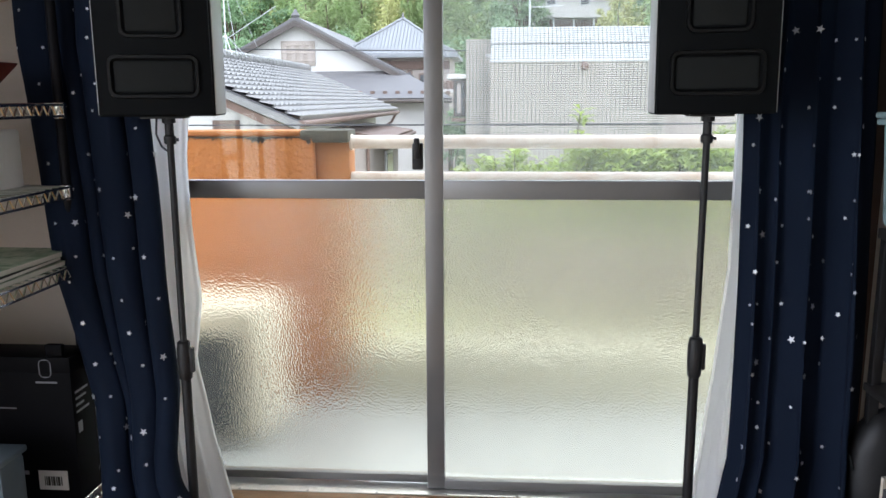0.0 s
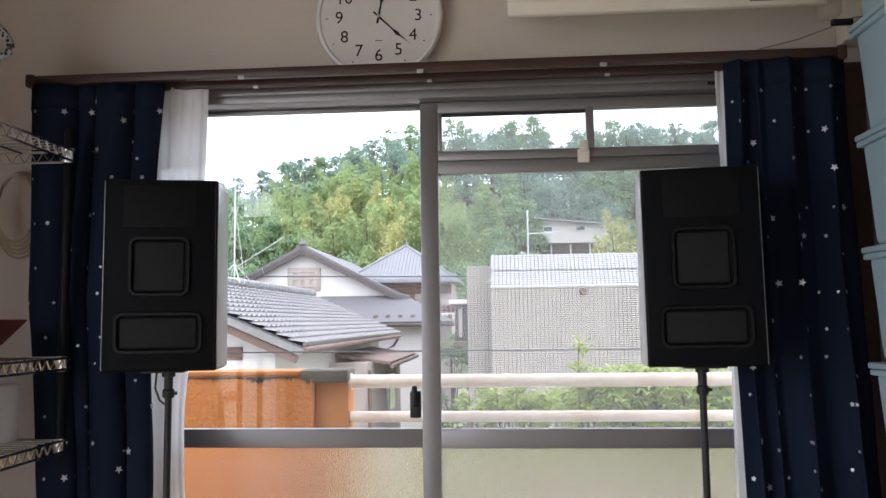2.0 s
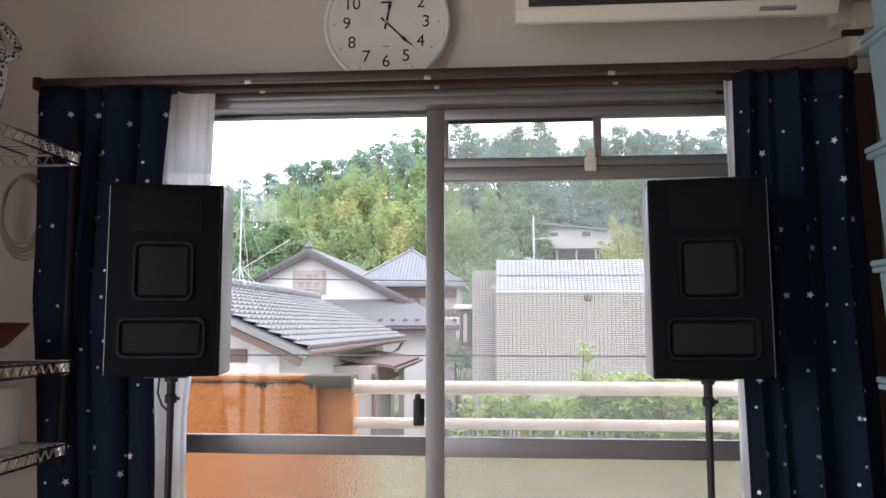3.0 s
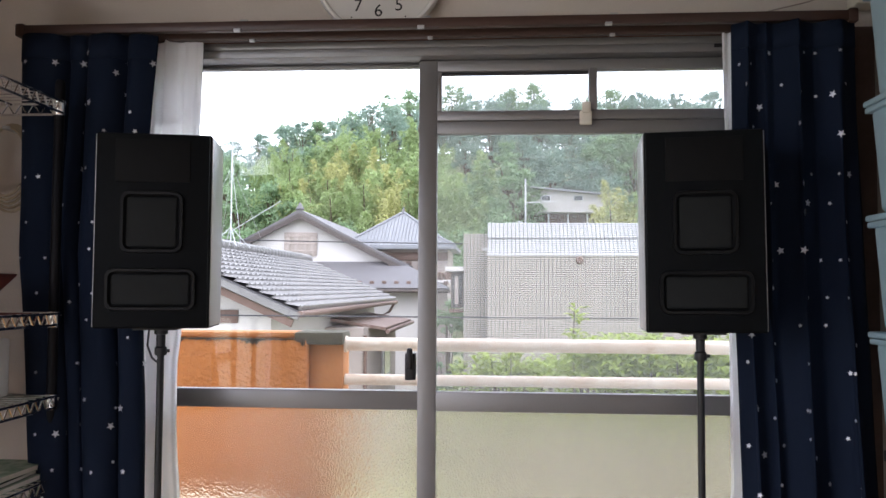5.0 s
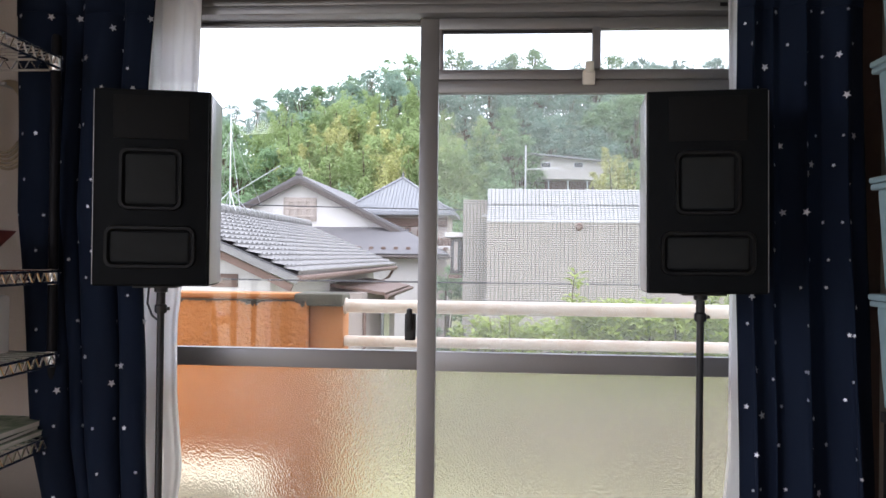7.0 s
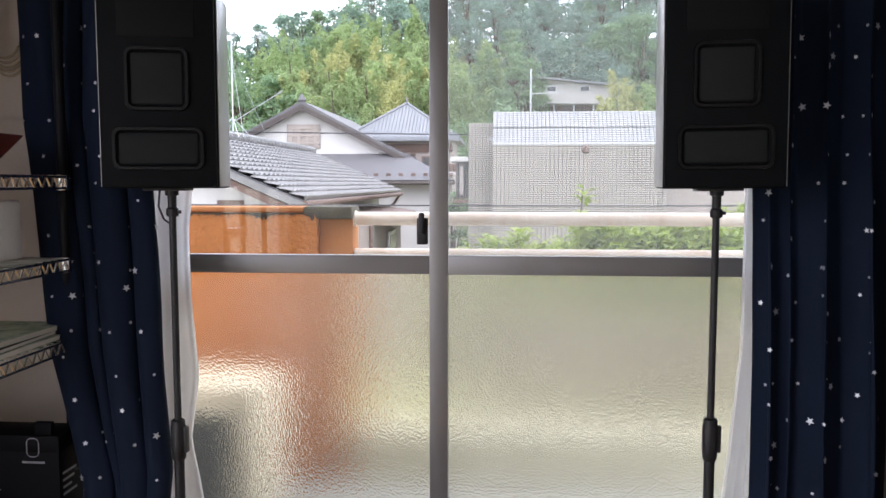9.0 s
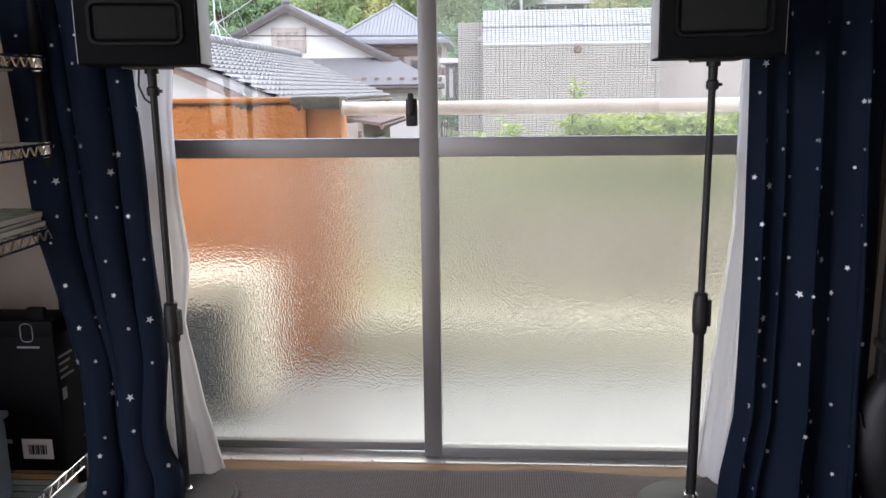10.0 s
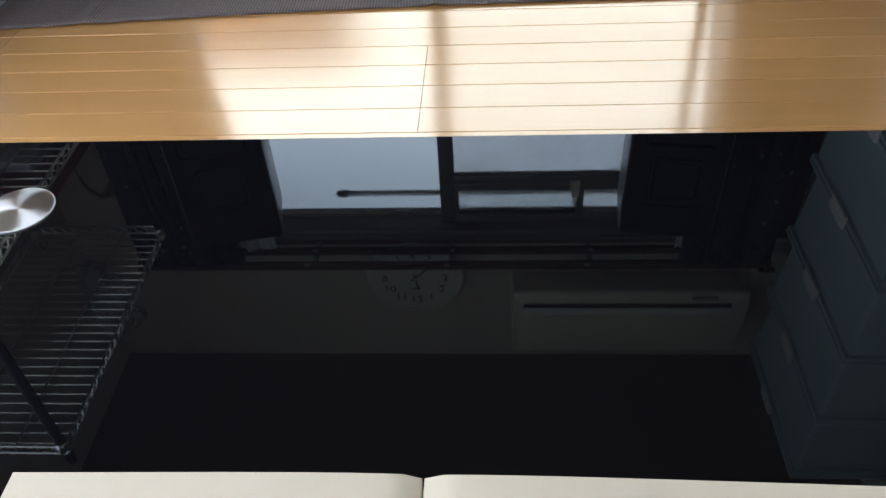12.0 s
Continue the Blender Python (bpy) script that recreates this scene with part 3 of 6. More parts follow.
def speaker(m, label):
    """Origin at the middle of the bottom; the front looks to -y."""
    root = thing("speaker", label, "speaker", m, "speakers on stands")
    W, D, H = 0.264, 0.20, 0.462
    part("cabinet", boxm(-W / 2, W / 2, -D / 2 + 0.012, D / 2, 0, H, 0.004), M_BLACKWOOD, root)
    part("baffle", boxm(-W / 2 + 0.003, W / 2 - 0.003, -D / 2, -D / 2 + 0.012, 0.003, H - 0.003, 0.004), M_BLACKWOOD, root)
    part("side_panel", boxm(-W / 2 - 0.002, -W / 2 + 0.001, -D / 2 + 0.016, D / 2 - 0.004, 0.004, H - 0.004, 0.0008), M_SIDEWOOD, root, "satin grey side panel")
    part("side_panel", boxm(W / 2 - 0.001, W / 2 + 0.002, -D / 2 + 0.016, D / 2 - 0.004, 0.004, H - 0.004, 0.0008), M_SIDEWOOD, root, "satin grey side panel")
    y = -D / 2
    for w, h, z, nm in ((0.144, 0.146, 0.250, "driver"), (0.206, 0.100, 0.0915, "port")):
        part(nm + "_frame", shift(rounded_frame(bmesh.new(), w, h, 0.022, 0.013, 0.0, -0.008), 0, y, z), M_FRAME, root)
        bm = boxm(-w / 2 + 0.016, w / 2 - 0.016, y - 0.003, y + 0.001, z - h / 2 + 0.016, z + h / 2 - 0.016, 0.002)
        part(nm + "_grille", bm, M_GRILLE, root, "dark grey cloth grille")
    part("horn_panel", boxm(-0.085, 0.085, y - 0.002, y + 0.001, 0.345, 0.445, 0.0008), M_HORN, root)
    part("mount_plate", boxm(-0.05, 0.05, -0.05, 0.05, -0.006, 0.0, 0.001), M_BLACK, root)
    return root


def stand(m, height, clamp, label):
    root = thing("speaker_stand", label, "speaker stand", m, "round-base stands")
    bm = lathe(bmesh.new(), [(0.128, 0.0), (0.131, 0.004), (0.131, 0.010), (0.127, 0.0135), (0.124, 0.0145), (0.122, 0.019), (0.10, 0.026), (0.06, 0.034), (0.03, 0.038), (0.016, 0.040)], steps=56)
    part("base", bm, M_BLACK, root, "round black cast base")
    part("ferrule", lathe(bmesh.new(), [(0.017, 0.038), (0.018, 0.042), (0.0145, 0.046)], steps=20), M_CHROME, root, "chrome ferrule")
    part("lower_tube", lathe(bmesh.new(), [(0.0125, 0.044), (0.0125, clamp)], steps=20), M_BLACK, root)
    part("upper_tube", lathe(bmesh.new(), [(0.0085, clamp), (0.0085, height)], steps=16), M_BLACK, root)
    bm = lathe(bmesh.new(), [(0.0135, clamp - 0.05), (0.0165, clamp - 0.046), (0.0185, clamp - 0.02), (0.0185, clamp + 0.034), (0.0165, clamp + 0.04), (0.0165, clamp + 0.05), (0.012, clamp + 0.054)], steps=18)
    box(bm, 0.012, 0.025, -0.008, 0.008, clamp - 0.03, clamp + 0.036, 0.003)
    part("clutch", bm, M_BLACK, root, "black ribbed height clutch")
    bm = lathe(bmesh.new(), [(0.0125, height - 0.062), (0.0145, height - 0.058), (0.0145, height - 0.044), (0.0105, height - 0.04), (0.0105, height - 0.012), (0.016, height - 0.01), (0.016, height)], steps=18)
    box(bm, 0.01, 0.022, -0.003, 0.003, height - 0.055, height - 0.047, 0.001)
    part("top_collar", bm, M_BLACK, root)
    return root


SL, SR = (-0.648, -0.325), (0.648, -0.305)
stand(pose(SL[0], SL[1], 0.003), 1.105, 0.487, "black round-base stand on the woven mat, touching the curtain hem")
stand(pose(SR[0], SR[1], 0.003), 1.105, 0.513, "black round-base stand on the woven mat beside the window")
speaker(pose(SL[0] - 0.011, SL[1] + 0.01, 1.1145, 0, 0, 12.0), "black wooden box speaker raised on a thin stand, toed in")
speaker(pose(SR[0] + 0.004, SR[1] + 0.01, 1.1145, 0, -0.5, -5.8), "black wooden box speaker on a thin stand, facing the room")
bm = tube(bmesh.new(), [(SL[0] - 0.03, SL[1] + 0.0, 1.112), (SL[0] - 0.034, SL[1], 1.07), (SL[0] - 0.022, SL[1], 1.04), (SL[0] - 0.008, SL[1] - 0.003, 1.03)], 0.0025, 6)
tagged(new("speaker_cable", finish(bm, "speaker_cable", M_CABLE, 40)), "thin black cable looped from speaker to stand", "cable")


# ---- woven mat ----
def woven(name):
    m = material(name, (0.135, 0.118, 0.118), 0.8, second=(0.115, 0.10, 0.10), scale=5)
    n, l = m.node_tree.nodes, m.node_tree.links
    tc, wv, wv2, mul, ramp, mix, b = (n.new("ShaderNodeTexCoord"), n.new("ShaderNodeTexWave"), n.new("ShaderNodeTexWave"), n.new("ShaderNodeMath"),
                                      n.new("ShaderNodeValToRGB"), n.new("ShaderNodeMixRGB"), n.new("ShaderNodeBump"))
    wv.bands_direction, wv2.bands_direction = "X", "Y"
    for w in (wv, wv2):
        w.inputs["Scale"].default_value = 48
        l.new(tc.outputs["Object"], w.inputs["Vector"])
    mul.operation = "MULTIPLY"
    l.new(wv.outputs["Fac"], mul.inputs[0])
    l.new(wv2.outputs["Fac"], mul.inputs[1])
    p = n["Principled BSDF"]
    src = p.inputs["Base Color"].links[0].from_socket
    mix.blend_type = "MULTIPLY"
    mix.inputs[0].default_value = 1.0
    ramp.color_ramp.elements[0].color, ramp.color_ramp.elements[1].color = (0.65, 0.65, 0.65, 1), (1.7, 1.65, 1.65, 1)
    l.new(mul.outputs[0], ramp.inputs["Fac"])
    l.new(src, mix.inputs[1])
    l.new(ramp.outputs[0], mix.inputs[2])
    l.new(mix.outputs[0], p.inputs["Base Color"])
    b.inputs["Strength"].default_value, b.inputs["Distance"].default_value = 0.5, 0.002
    l.new(mul.outputs[0], b.inputs["Height"])
    l.new(b.outputs[0], p.inputs["Normal"])
    return m


M_MAT = woven("woven_mesh")
MX0, MX1, MY0, MY1 = -0.949, 0.936, -0.645, -0.135
nx, ny = 160, 30
verts, faces = [], []
for j in range(ny):
    for i in range(nx):
        u, v = i / (nx - 1), j / (ny - 1)
        x = MX0 + (MX1 - MX0) * u
        y0 = MY0 - 0.021 + 0.2 * u - 0.124 * u * u
        y1 = MY1 - 0.006 * math.sin(9 * u) - 0.006 * noise.noise(Vector((u * 6, 0, 3)))
        y = y0 + (y1 - y0) * v
        z = 0.0032 + sum(0.004 * math.exp(-((x - c) / 0.012) ** 2) for c in (-0.726, 0.016, 0.733))
        z += 0.007 * max(0, noise.noise(Vector((x * 3, y * 5, 1)))) * v * (1 if x > 0 else 0.35)
        z += 0.012 * math.exp(-((x - 0.25 - 0.5 * (y + 0.2)) / 0.16) ** 2) * max(0, v - 0.75) * 4
        verts.append((x, y, z))
for j in range(ny - 1):
    for i in range(nx - 1):
        faces.append((j * nx + i, j * nx + i + 1, (j + 1) * nx + i + 1, (j + 1) * nx + i))
mat_ob = tagged(new("floor_mat", mesh_from("floor_mat", verts, faces, M_MAT, 1)), "grey-mauve woven mesh floor mat with fold creases", "mat")
mm = mat_ob.modifiers.new("thickness", "SOLIDIFY")
mm.thickness, mm.offset = 0.003, 1.0

# ---- wall clock ----
CK = pose(-0.166, -0.002, 2.110)
clock = thing("wall_clock", "round white wall clock showing twenty-two past twelve", "clock", CK)
TOY = Matrix.Rotation(radians(90), 4, "X")
part("case", lathe(bmesh.new(), [(0.17, 0.0), (0.185, 0.004), (0.187, 0.02), (0.182, 0.032), (0.174, 0.034), (0.170, 0.026)], TOY, 64), M_WHITE, clock, "white rim")
part("dial", lathe(bmesh.new(), [(0.171, 0.0245), (0.171, 0.027)], TOY, 64), M_DIAL, clock)


def writing(text, size, mat, parent, m, name="numeral"):
    cu = bpy.data.curves.new("writing", "FONT")
    cu.body, cu.size, cu.align_x, cu.align_y, cu.extrude = text, size, "CENTER", "CENTER", 0.0004
    tmp = bpy.data.objects.new("writing", cu)
    mesh = bpy.data.meshes.new_from_object(tmp)
    bpy.data.objects.remove(tmp)
    mesh.materials.append(mat)
    ob = new(name, mesh)
    ob.parent = parent
    ob.matrix_basis = m
    return ob


for h in range(1, 13):
    a = radians(30 * h)
    writing(str(h), 0.05, M_INK, clock, pose(0.116 * math.sin(a), -0.0278, 0.116 * math.cos(a), 90))
    part("hour_dot", lathe(bmesh.new(), [(0.0022, 0.0272), (0.0022, 0.0278)], Matrix.Translation((0.153 * math.sin(a), 0, 0.153 * math.cos(a))) @ TOY, 10), M_INK, clock)


def pointer(name, angle, length, width, y):
    bm = bmesh.new()
    w = width
    outline = [(-w * 0.5, -0.02), (w * 0.5, -0.02), (w * 0.35, length * 0.55), (w, length * 0.72), (w * 0.25, length * 0.82), (0, length), (-w * 0.25, length * 0.82), (-w, length * 0.72), (-w * 0.35, length * 0.55)]
    front = [bm.verts.new((x, y, z)) for x, z in outline]
    back = [bm.verts.new((x, y + 0.001, z)) for x, z in outline]
    bm.faces.new(front)
    bm.faces.new(back[::-1])
    for k in range(9):
        bm.faces.new((front[k], back[k], back[(k + 1) % 9], front[(k + 1) % 9]))
    bmesh.ops.rotate(bm, verts=bm.verts, matrix=Matrix.Rotation(radians(angle), 3, "Y"))
    part(name, bm, M_INK, clock)


pointer("hour_pointer", 11, 0.072, 0.006, -0.030)
pointer("minute_pointer", 134, 0.105, 0.0055, -0.032)
pointer("second_pointer", 133, 0.135, 0.0012, -0.034)
part("pivot", lathe(bmesh.new(), [(0.005, 0.027), (0.005, 0.036)], TOY, 16), M_STEEL, clock)
part("maker_bar", boxm(-0.016, 0.016, -0.0278, -0.0272, 0.058, 0.064), M_INK, clock)
part("small_bar", boxm(-0.010, 0.010, -0.0278, -0.0272, -0.072, -0.0705), M_INK, clock)

# ---- air conditioner ----
ac = thing("air_conditioner", "ivory wall-mounted split air conditioner above the window", "air conditioner", pose(0.62, 0.015, 2.025))
prof = [(0.0, 0.105), (-0.13, 0.035), (-0.185, 0.010), (-0.20, 0.012), (-0.215, 0.04), (-0.22, 0.14), (-0.21, 0.30), (-0.18, 0.338), (0.0, 0.34)]
bm = bmesh.new()
HW = 0.415
ends = [[bm.verts.new((s * HW, y, z)) for y, z in prof] for s in (-1, 1)]
for k in range(len(prof)):
    j = (k + 1) % len(prof)
    bm.faces.new((ends[0][k], ends[0][j], ends[1][j], ends[1][k]))
bm.faces.new(ends[0])
bm.faces.new(ends[1][::-1])
bmesh.ops.bevel(bm, geom=list(bm.edges), offset=0.004, segments=2, profile=0.5, affect="EDGES")
part("body", bm, M_WHITEPLASTIC, ac)
part("air_slot", boxm(-HW + 0.035, HW - 0.06, -0.2215, -0.20, 0.048, 0.068, 0.003), M_GASKET, ac, "dark air outlet slot")
part("louvre", boxm(-HW + 0.037, HW - 0.062, -0.226, -0.212, 0.066, 0.10, 0.004), M_WHITE, ac)
part("front_panel", boxm(-HW + 0.01, HW - 0.01, -0.2225, -0.19, 0.105, 0.30, 0.006), M_WHITEPLASTIC, ac)
part("status_plate", boxm(HW - 0.2, HW - 0.11, -0.2185, -0.20, 0.022, 0.03, 0.001), M_LATTICE, ac)
duct = thing("pipe_cover", "beige pipe cover running from the air conditioner", "pipe cover", pose(1.2, 0.015, 2.0))
part("cover_block", boxm(-0.07, 0.05, -0.07, 0.0, -0.02, 0.12, 0.01), M_WHITEPLASTIC, duct)
part("cover_run", boxm(-0.12, -0.06, -0.06, 0.0, 0.06, 0.13, 0.01), M_WHITEPLASTIC, duct)
bm = tube(bmesh.new(), [(0.90, -0.05, 1.965), (1.0, -0.06, 1.985), (1.08, -0.07, 2.01), (1.14, -0.09, 2.03), (1.3, -0.1, 2.04)], 0.0018, 6)
cab = thing("antenna_cable", "thin grey cable with a black plug by the curtain rail", "cable")
part("lead", bm, M_LATTICE, cab)
part("plug", shift(boxm(-0.028, 0.028, -0.008, 0.008, -0.008, 0.008, 0.003), 1.11, -0.085, 2.02), M_BLACK, cab)


# ---- chrome wire rack ----
rack = thing("wire_rack", "chrome wire shelving rack beside the curtain", "shelf rack", pose(0, 0, 0))
RX0, RX1, RY0, RY1 = -1.40, -0.955, -1.08, -0.235
for x in (RX0 + 0.012, RX1 - 0.012):
    for y in (RY0 + 0.012, RY1 - 0.012):
        part("post", lathe(bmesh.new(), [(0.0125, 0.02), (0.0125, 1.74), (0.009, 1.75)], Matrix.Translation((x, y, 0)), 14), M_POST, rack)
        part("foot", lathe(bmesh.new(), [(0.018, 0.0), (0.018, 0.012), (0.012, 0.022)], Matrix.Translation((x, y, 0)), 14), M_BLACK, rack)


def truss(bm, a, b, drop, pitch):
    a, b = Vector(a), Vector(b)
    down = Vector((0, 0, -drop))
    tube(bm, [a, b], 0.0036, 6)
    tube(bm, [a + down, b + down], 0.0036, 6)
    n = max(2, int((b - a).length / pitch))
    zig = [a + (b - a) * (k / n) + (down if k % 2 else Vector()) for k in range(n + 1)]
    tube(bm, zig, 0.0028, 5)


WIRE = finish(tube(bmesh.new(), [(0, 0, 0), (RX1 - RX0 - 0.014, 0, 0)], 0.0019, 5), "deck_wire", M_CHROME, 60)
SHELVES = (1.69, 1.142, 0.932, 0.725, 0.092)
for z in SHELVES:
    for k in range(26):
        wire = new("deck_wire", WIRE)
        wire.parent = rack
        wire.location = (RX0 + 0.01, RY0 + 0.03 + (RY1 - RY0 - 0.06) * k / 25, z + 0.003)
    for x in (RX0 + 0.15, RX0 + 0.3):
        part("cross_wire", tube(bmesh.new(), [(x, RY0 + 0.01, z - 0.003), (x, RY1 - 0.01, z - 0.003)], 0.003, 6), M_CHROME, rack)
    for a, b in (((RX1, RY0, z), (RX1, RY1, z)), ((RX0, RY0, z), (RX0, RY1, z)), ((RX0, RY1, z), (RX1, RY1, z)), ((RX0, RY0, z), (RX1, RY0, z))):
        bm = bmesh.new()
        truss(bm, a, b, 0.028, 0.0175)
        part("shelf_edge", bm, M_CHROME, rack)
    for x in (RX0 + 0.012, RX1 - 0.012):
        for y in (RY0 + 0.012, RY1 - 0.012):
            part("collar", lathe(bmesh.new(), [(0.015, z - 0.034), (0.0175, z - 0.03), (0.0165, z + 0.004), (0.0145, z + 0.006)], Matrix.Translation((x, y, 0)), 14), M_CHROME, rack)

# things on the rack
M_REDWOOD = material("red_brown_lacquer", (0.16, 0.04, 0.03), 0.35, second=(0.10, 0.025, 0.02), scale=6, stretch=(1, 6, 6))
bowl = thing("wooden_vessel", "red-brown lacquered wooden tray on a small silver foot", "tray", pose(-1.09, -0.50, SHELVES[1] + 0.006))
bm = bmesh.new()
lo = [bm.verts.new((x, y, 0.032)) for x, y in ((-0.10, -0.16), (0.045, -0.16), (0.045, 0.12), (-0.10, 0.12))]
hi = [bm.verts.new((x, y, 0.095)) for x, y in ((-0.14, -0.2), (0.085, -0.2), (0.085, 0.165), (-0.14, 0.165))]
bm.faces.new(lo[::-1])
bm.faces.new(hi)
for k in range(4):
    bm.faces.new((lo[k], lo[(k + 1) % 4], hi[(k + 1) % 4], hi[k]))
bmesh.ops.bevel(bm, geom=list(bm.edges), offset=0.006, segments=2, profile=0.5, affect="EDGES")
part("tray_body", bm, M_REDWOOD, bowl)
part("tray_foot", boxm(-0.06, 0.03, -0.07, 0.05, 0.0, 0.033, 0.004), M_STEEL, bowl, "silver metal foot")

dev = thing("camera_device", "white boxy device with a black lens barrel", "device", pose(-1.045, -0.44, SHELVES[2] + 0.006))
part("housing", boxm(-0.24, 0.0, 0.0, 0.14, 0.0, 0.145, 0.008), M_WHITE, dev)
AX = Matrix.Translation((-0.14, -0.038, 0.078)) @ Matrix.Rotation(radians(90), 4, "Y")
part("lens_barrel", lathe(bmesh.new(), [(0.026, 0.0), (0.028, 0.03), (0.028, 0.07), (0.033, 0.074), (0.033, 0.112)], AX, 26), M_BLACK, dev, "black lens barrel")
part("lens_cap", lathe(bmesh.new(), [(0.034, 0.113), (0.035, 0.118), (0.033, 0.122)], AX, 26), M_WHITE, dev, "pale lens cap")
part("lens_bracket", boxm(-0.12, -0.08, -0.04, 0.0, 0.03, 0.055, 0.003), M_BLACK, dev)
part("front_mark", boxm(-0.06, -0.03, -0.0015, 0.0, 0.018, 0.023), M_GRILLE, dev)

M_COVER = material("printed_green_cover", (0.45, 0.50, 0.38), 0.5, second=(0.12, 0.22, 0.12), scale=22, amount=0.25)
M_PAPER = material("paper_edges", (0.72, 0.70, 0.64), 0.8, second=(0.62, 0.60, 0.54), scale=10, stretch=(1, 1, 60))
z = SHELVES[3] + 0.006
for k, (dx, rot, th, mt) in enumerate(((0.0, 0, 0.012, M_COVER), (-0.01, 2, 0.009, M_BLACK), (-0.012, -2, 0.013, M_COVER))):
    mg = thing("magazine", "glossy printed magazine lying flat on the wire shelf" if mt is M_COVER else "black-covered magazine lying in the stack", "magazine",
               pose(-1.078 + dx, -0.37, z, 0, 0, rot), "stacked magazines")
    part("page_block", boxm(-0.10, 0.108, -0.20, 0.14, 0.0006, th - 0.0006), M_PAPER, mg)
    part("cover", boxm(-0.102, 0.110, -0.202, 0.142, th - 0.0006, th, 0.0002), mt, mg)
    part("cover", boxm(-0.102, 0.110, -0.202, 0.142, 0.0, 0.0006, 0.0002), mt, mg)
    z += th + 0.0005

M_CARTON = material("black_carton", (0.004, 0.004, 0.0052), 0.6, second=(0.003, 0.003, 0.004), scale=6, ior=1.16)
M_LABEL = material("white_label", (0.7, 0.7, 0.7), 0.6)
M_GREYPRINT = material("grey_print", (0.22, 0.22, 0.24), 0.6)
ct = thing("product_carton", "large black cardboard product box with a white barcode sticker", "box", pose(-1.17, -0.35, SHELVES[4] + 0.006))
part("carton", boxm(-0.225, 0.225, 0.0, 0.11, 0.0, 0.40, 0.003), M_CARTON, ct)
part("lid_flap", boxm(-0.226, 0.226, -0.001, 0.111, 0.36, 0.402, 0.002), M_CARTON, ct)
part("tuck_flap", boxm(0.16, 0.205, 0.004, 0.02, 0.402, 0.435, 0.003), M_CARTON, ct)
st = part("sticker", boxm(0.112, 0.192, -0.0015, 0.0, 0.034, 0.088), M_LABEL, ct, "white barcode sticker")
for k in range(11):
    part("barcode_bar", boxm(0.128 + 0.0045 * k, 0.130 + 0.0045 * k + 0.001 * (k % 3), -0.0022, -0.0015, 0.046, 0.072), M_INK, st)
em = shift(rounded_frame(bmesh.new(), 0.034, 0.05, 0.015, 0.003, 0.0, -0.0008), 0.158, -0.001, 0.372)
part("emblem", em, M_GREYPRINT, ct, "grey printed emblem")
part("emblem_bar", boxm(0.13, 0.188, -0.0018, -0.001, 0.332, 0.337), M_GREYPRINT, ct)
for k in range(4):
    part("print_bar", boxm(0.226, 0.2268, 0.012, 0.075 - 0.012 * (k % 3), 0.30 - 0.018 * k, 0.306 - 0.018 * k), M_GREYPRINT, ct)
part("print_bar", boxm(0.226, 0.2268, 0.014, 0.034, 0.19, 0.22), M_GREYPRINT, ct)
for k in range(3):
    part("print_bar", boxm(0.005 + 0.032 * k, 0.022 + 0.032 * k, -0.0008, 0.0, 0.075, 0.086), M_GREYPRINT, ct)
part("print_panel", boxm(-0.20, 0.07, -0.0008, 0.0, 0.26, 0.263), M_GREYPRINT, ct)
small = thing("storage_tub", "grey-blue plastic tub beside the black carton", "tub", pose(-1.09, -0.52, SHELVES[4] + 0.006))
M_TUB = material("dusk_blue_plastic", (0.10, 0.13, 0.155), 0.5, second=(0.08, 0.105, 0.13), scale=5)
part("tub_body", boxm(-0.12, 0.08, -0.05, 0.05, 0.0, 0.20, 0.015), M_TUB, small)
part("tub_lid", boxm(-0.125, 0.085, -0.055, 0.055, 0.20, 0.217, 0.006), M_TUB, small)


# ---- polka dot bag and cable coil on the wall ----
def dotted(name):
    m = material(name, (0.40, 0.39, 0.385), 0.9, second=(0.34, 0.335, 0.33), scale=6, bump=0.2, bump_scale=300)
    n, l = m.node_tree.nodes, m.node_tree.links
    tc, vo, ramp, mix = n.new("ShaderNodeTexCoord"), n.new("ShaderNodeTexVoronoi"), n.new("ShaderNodeValToRGB"), n.new("ShaderNodeMixRGB")
    vo.inputs["Scale"].default_value, vo.inputs["Randomness"].default_value = 85, 0.5
    ramp.color_ramp.interpolation = "CONSTANT"
    ramp.color_ramp.elements[0].color, ramp.color_ramp.elements[1].color = (1, 1, 1, 1), (0, 0, 0, 1)
    ramp.color_ramp.elements[1].position = 0.40
    p = n["Principled BSDF"]
    src = p.inputs["Base Color"].links[0].from_socket
    l.new(tc.outputs["Object"], vo.inputs["Vector"])
    l.new(vo.outputs["Distance"], ramp.inputs["Fac"])
    l.new(ramp.outputs[0], mix.inputs[0])
    l.new(src, mix.inputs[1])
    mix.inputs[2].default_value = (0.012, 0.012, 0.012, 1)
    l.new(mix.outputs[0], p.inputs["Base Color"])
    return m


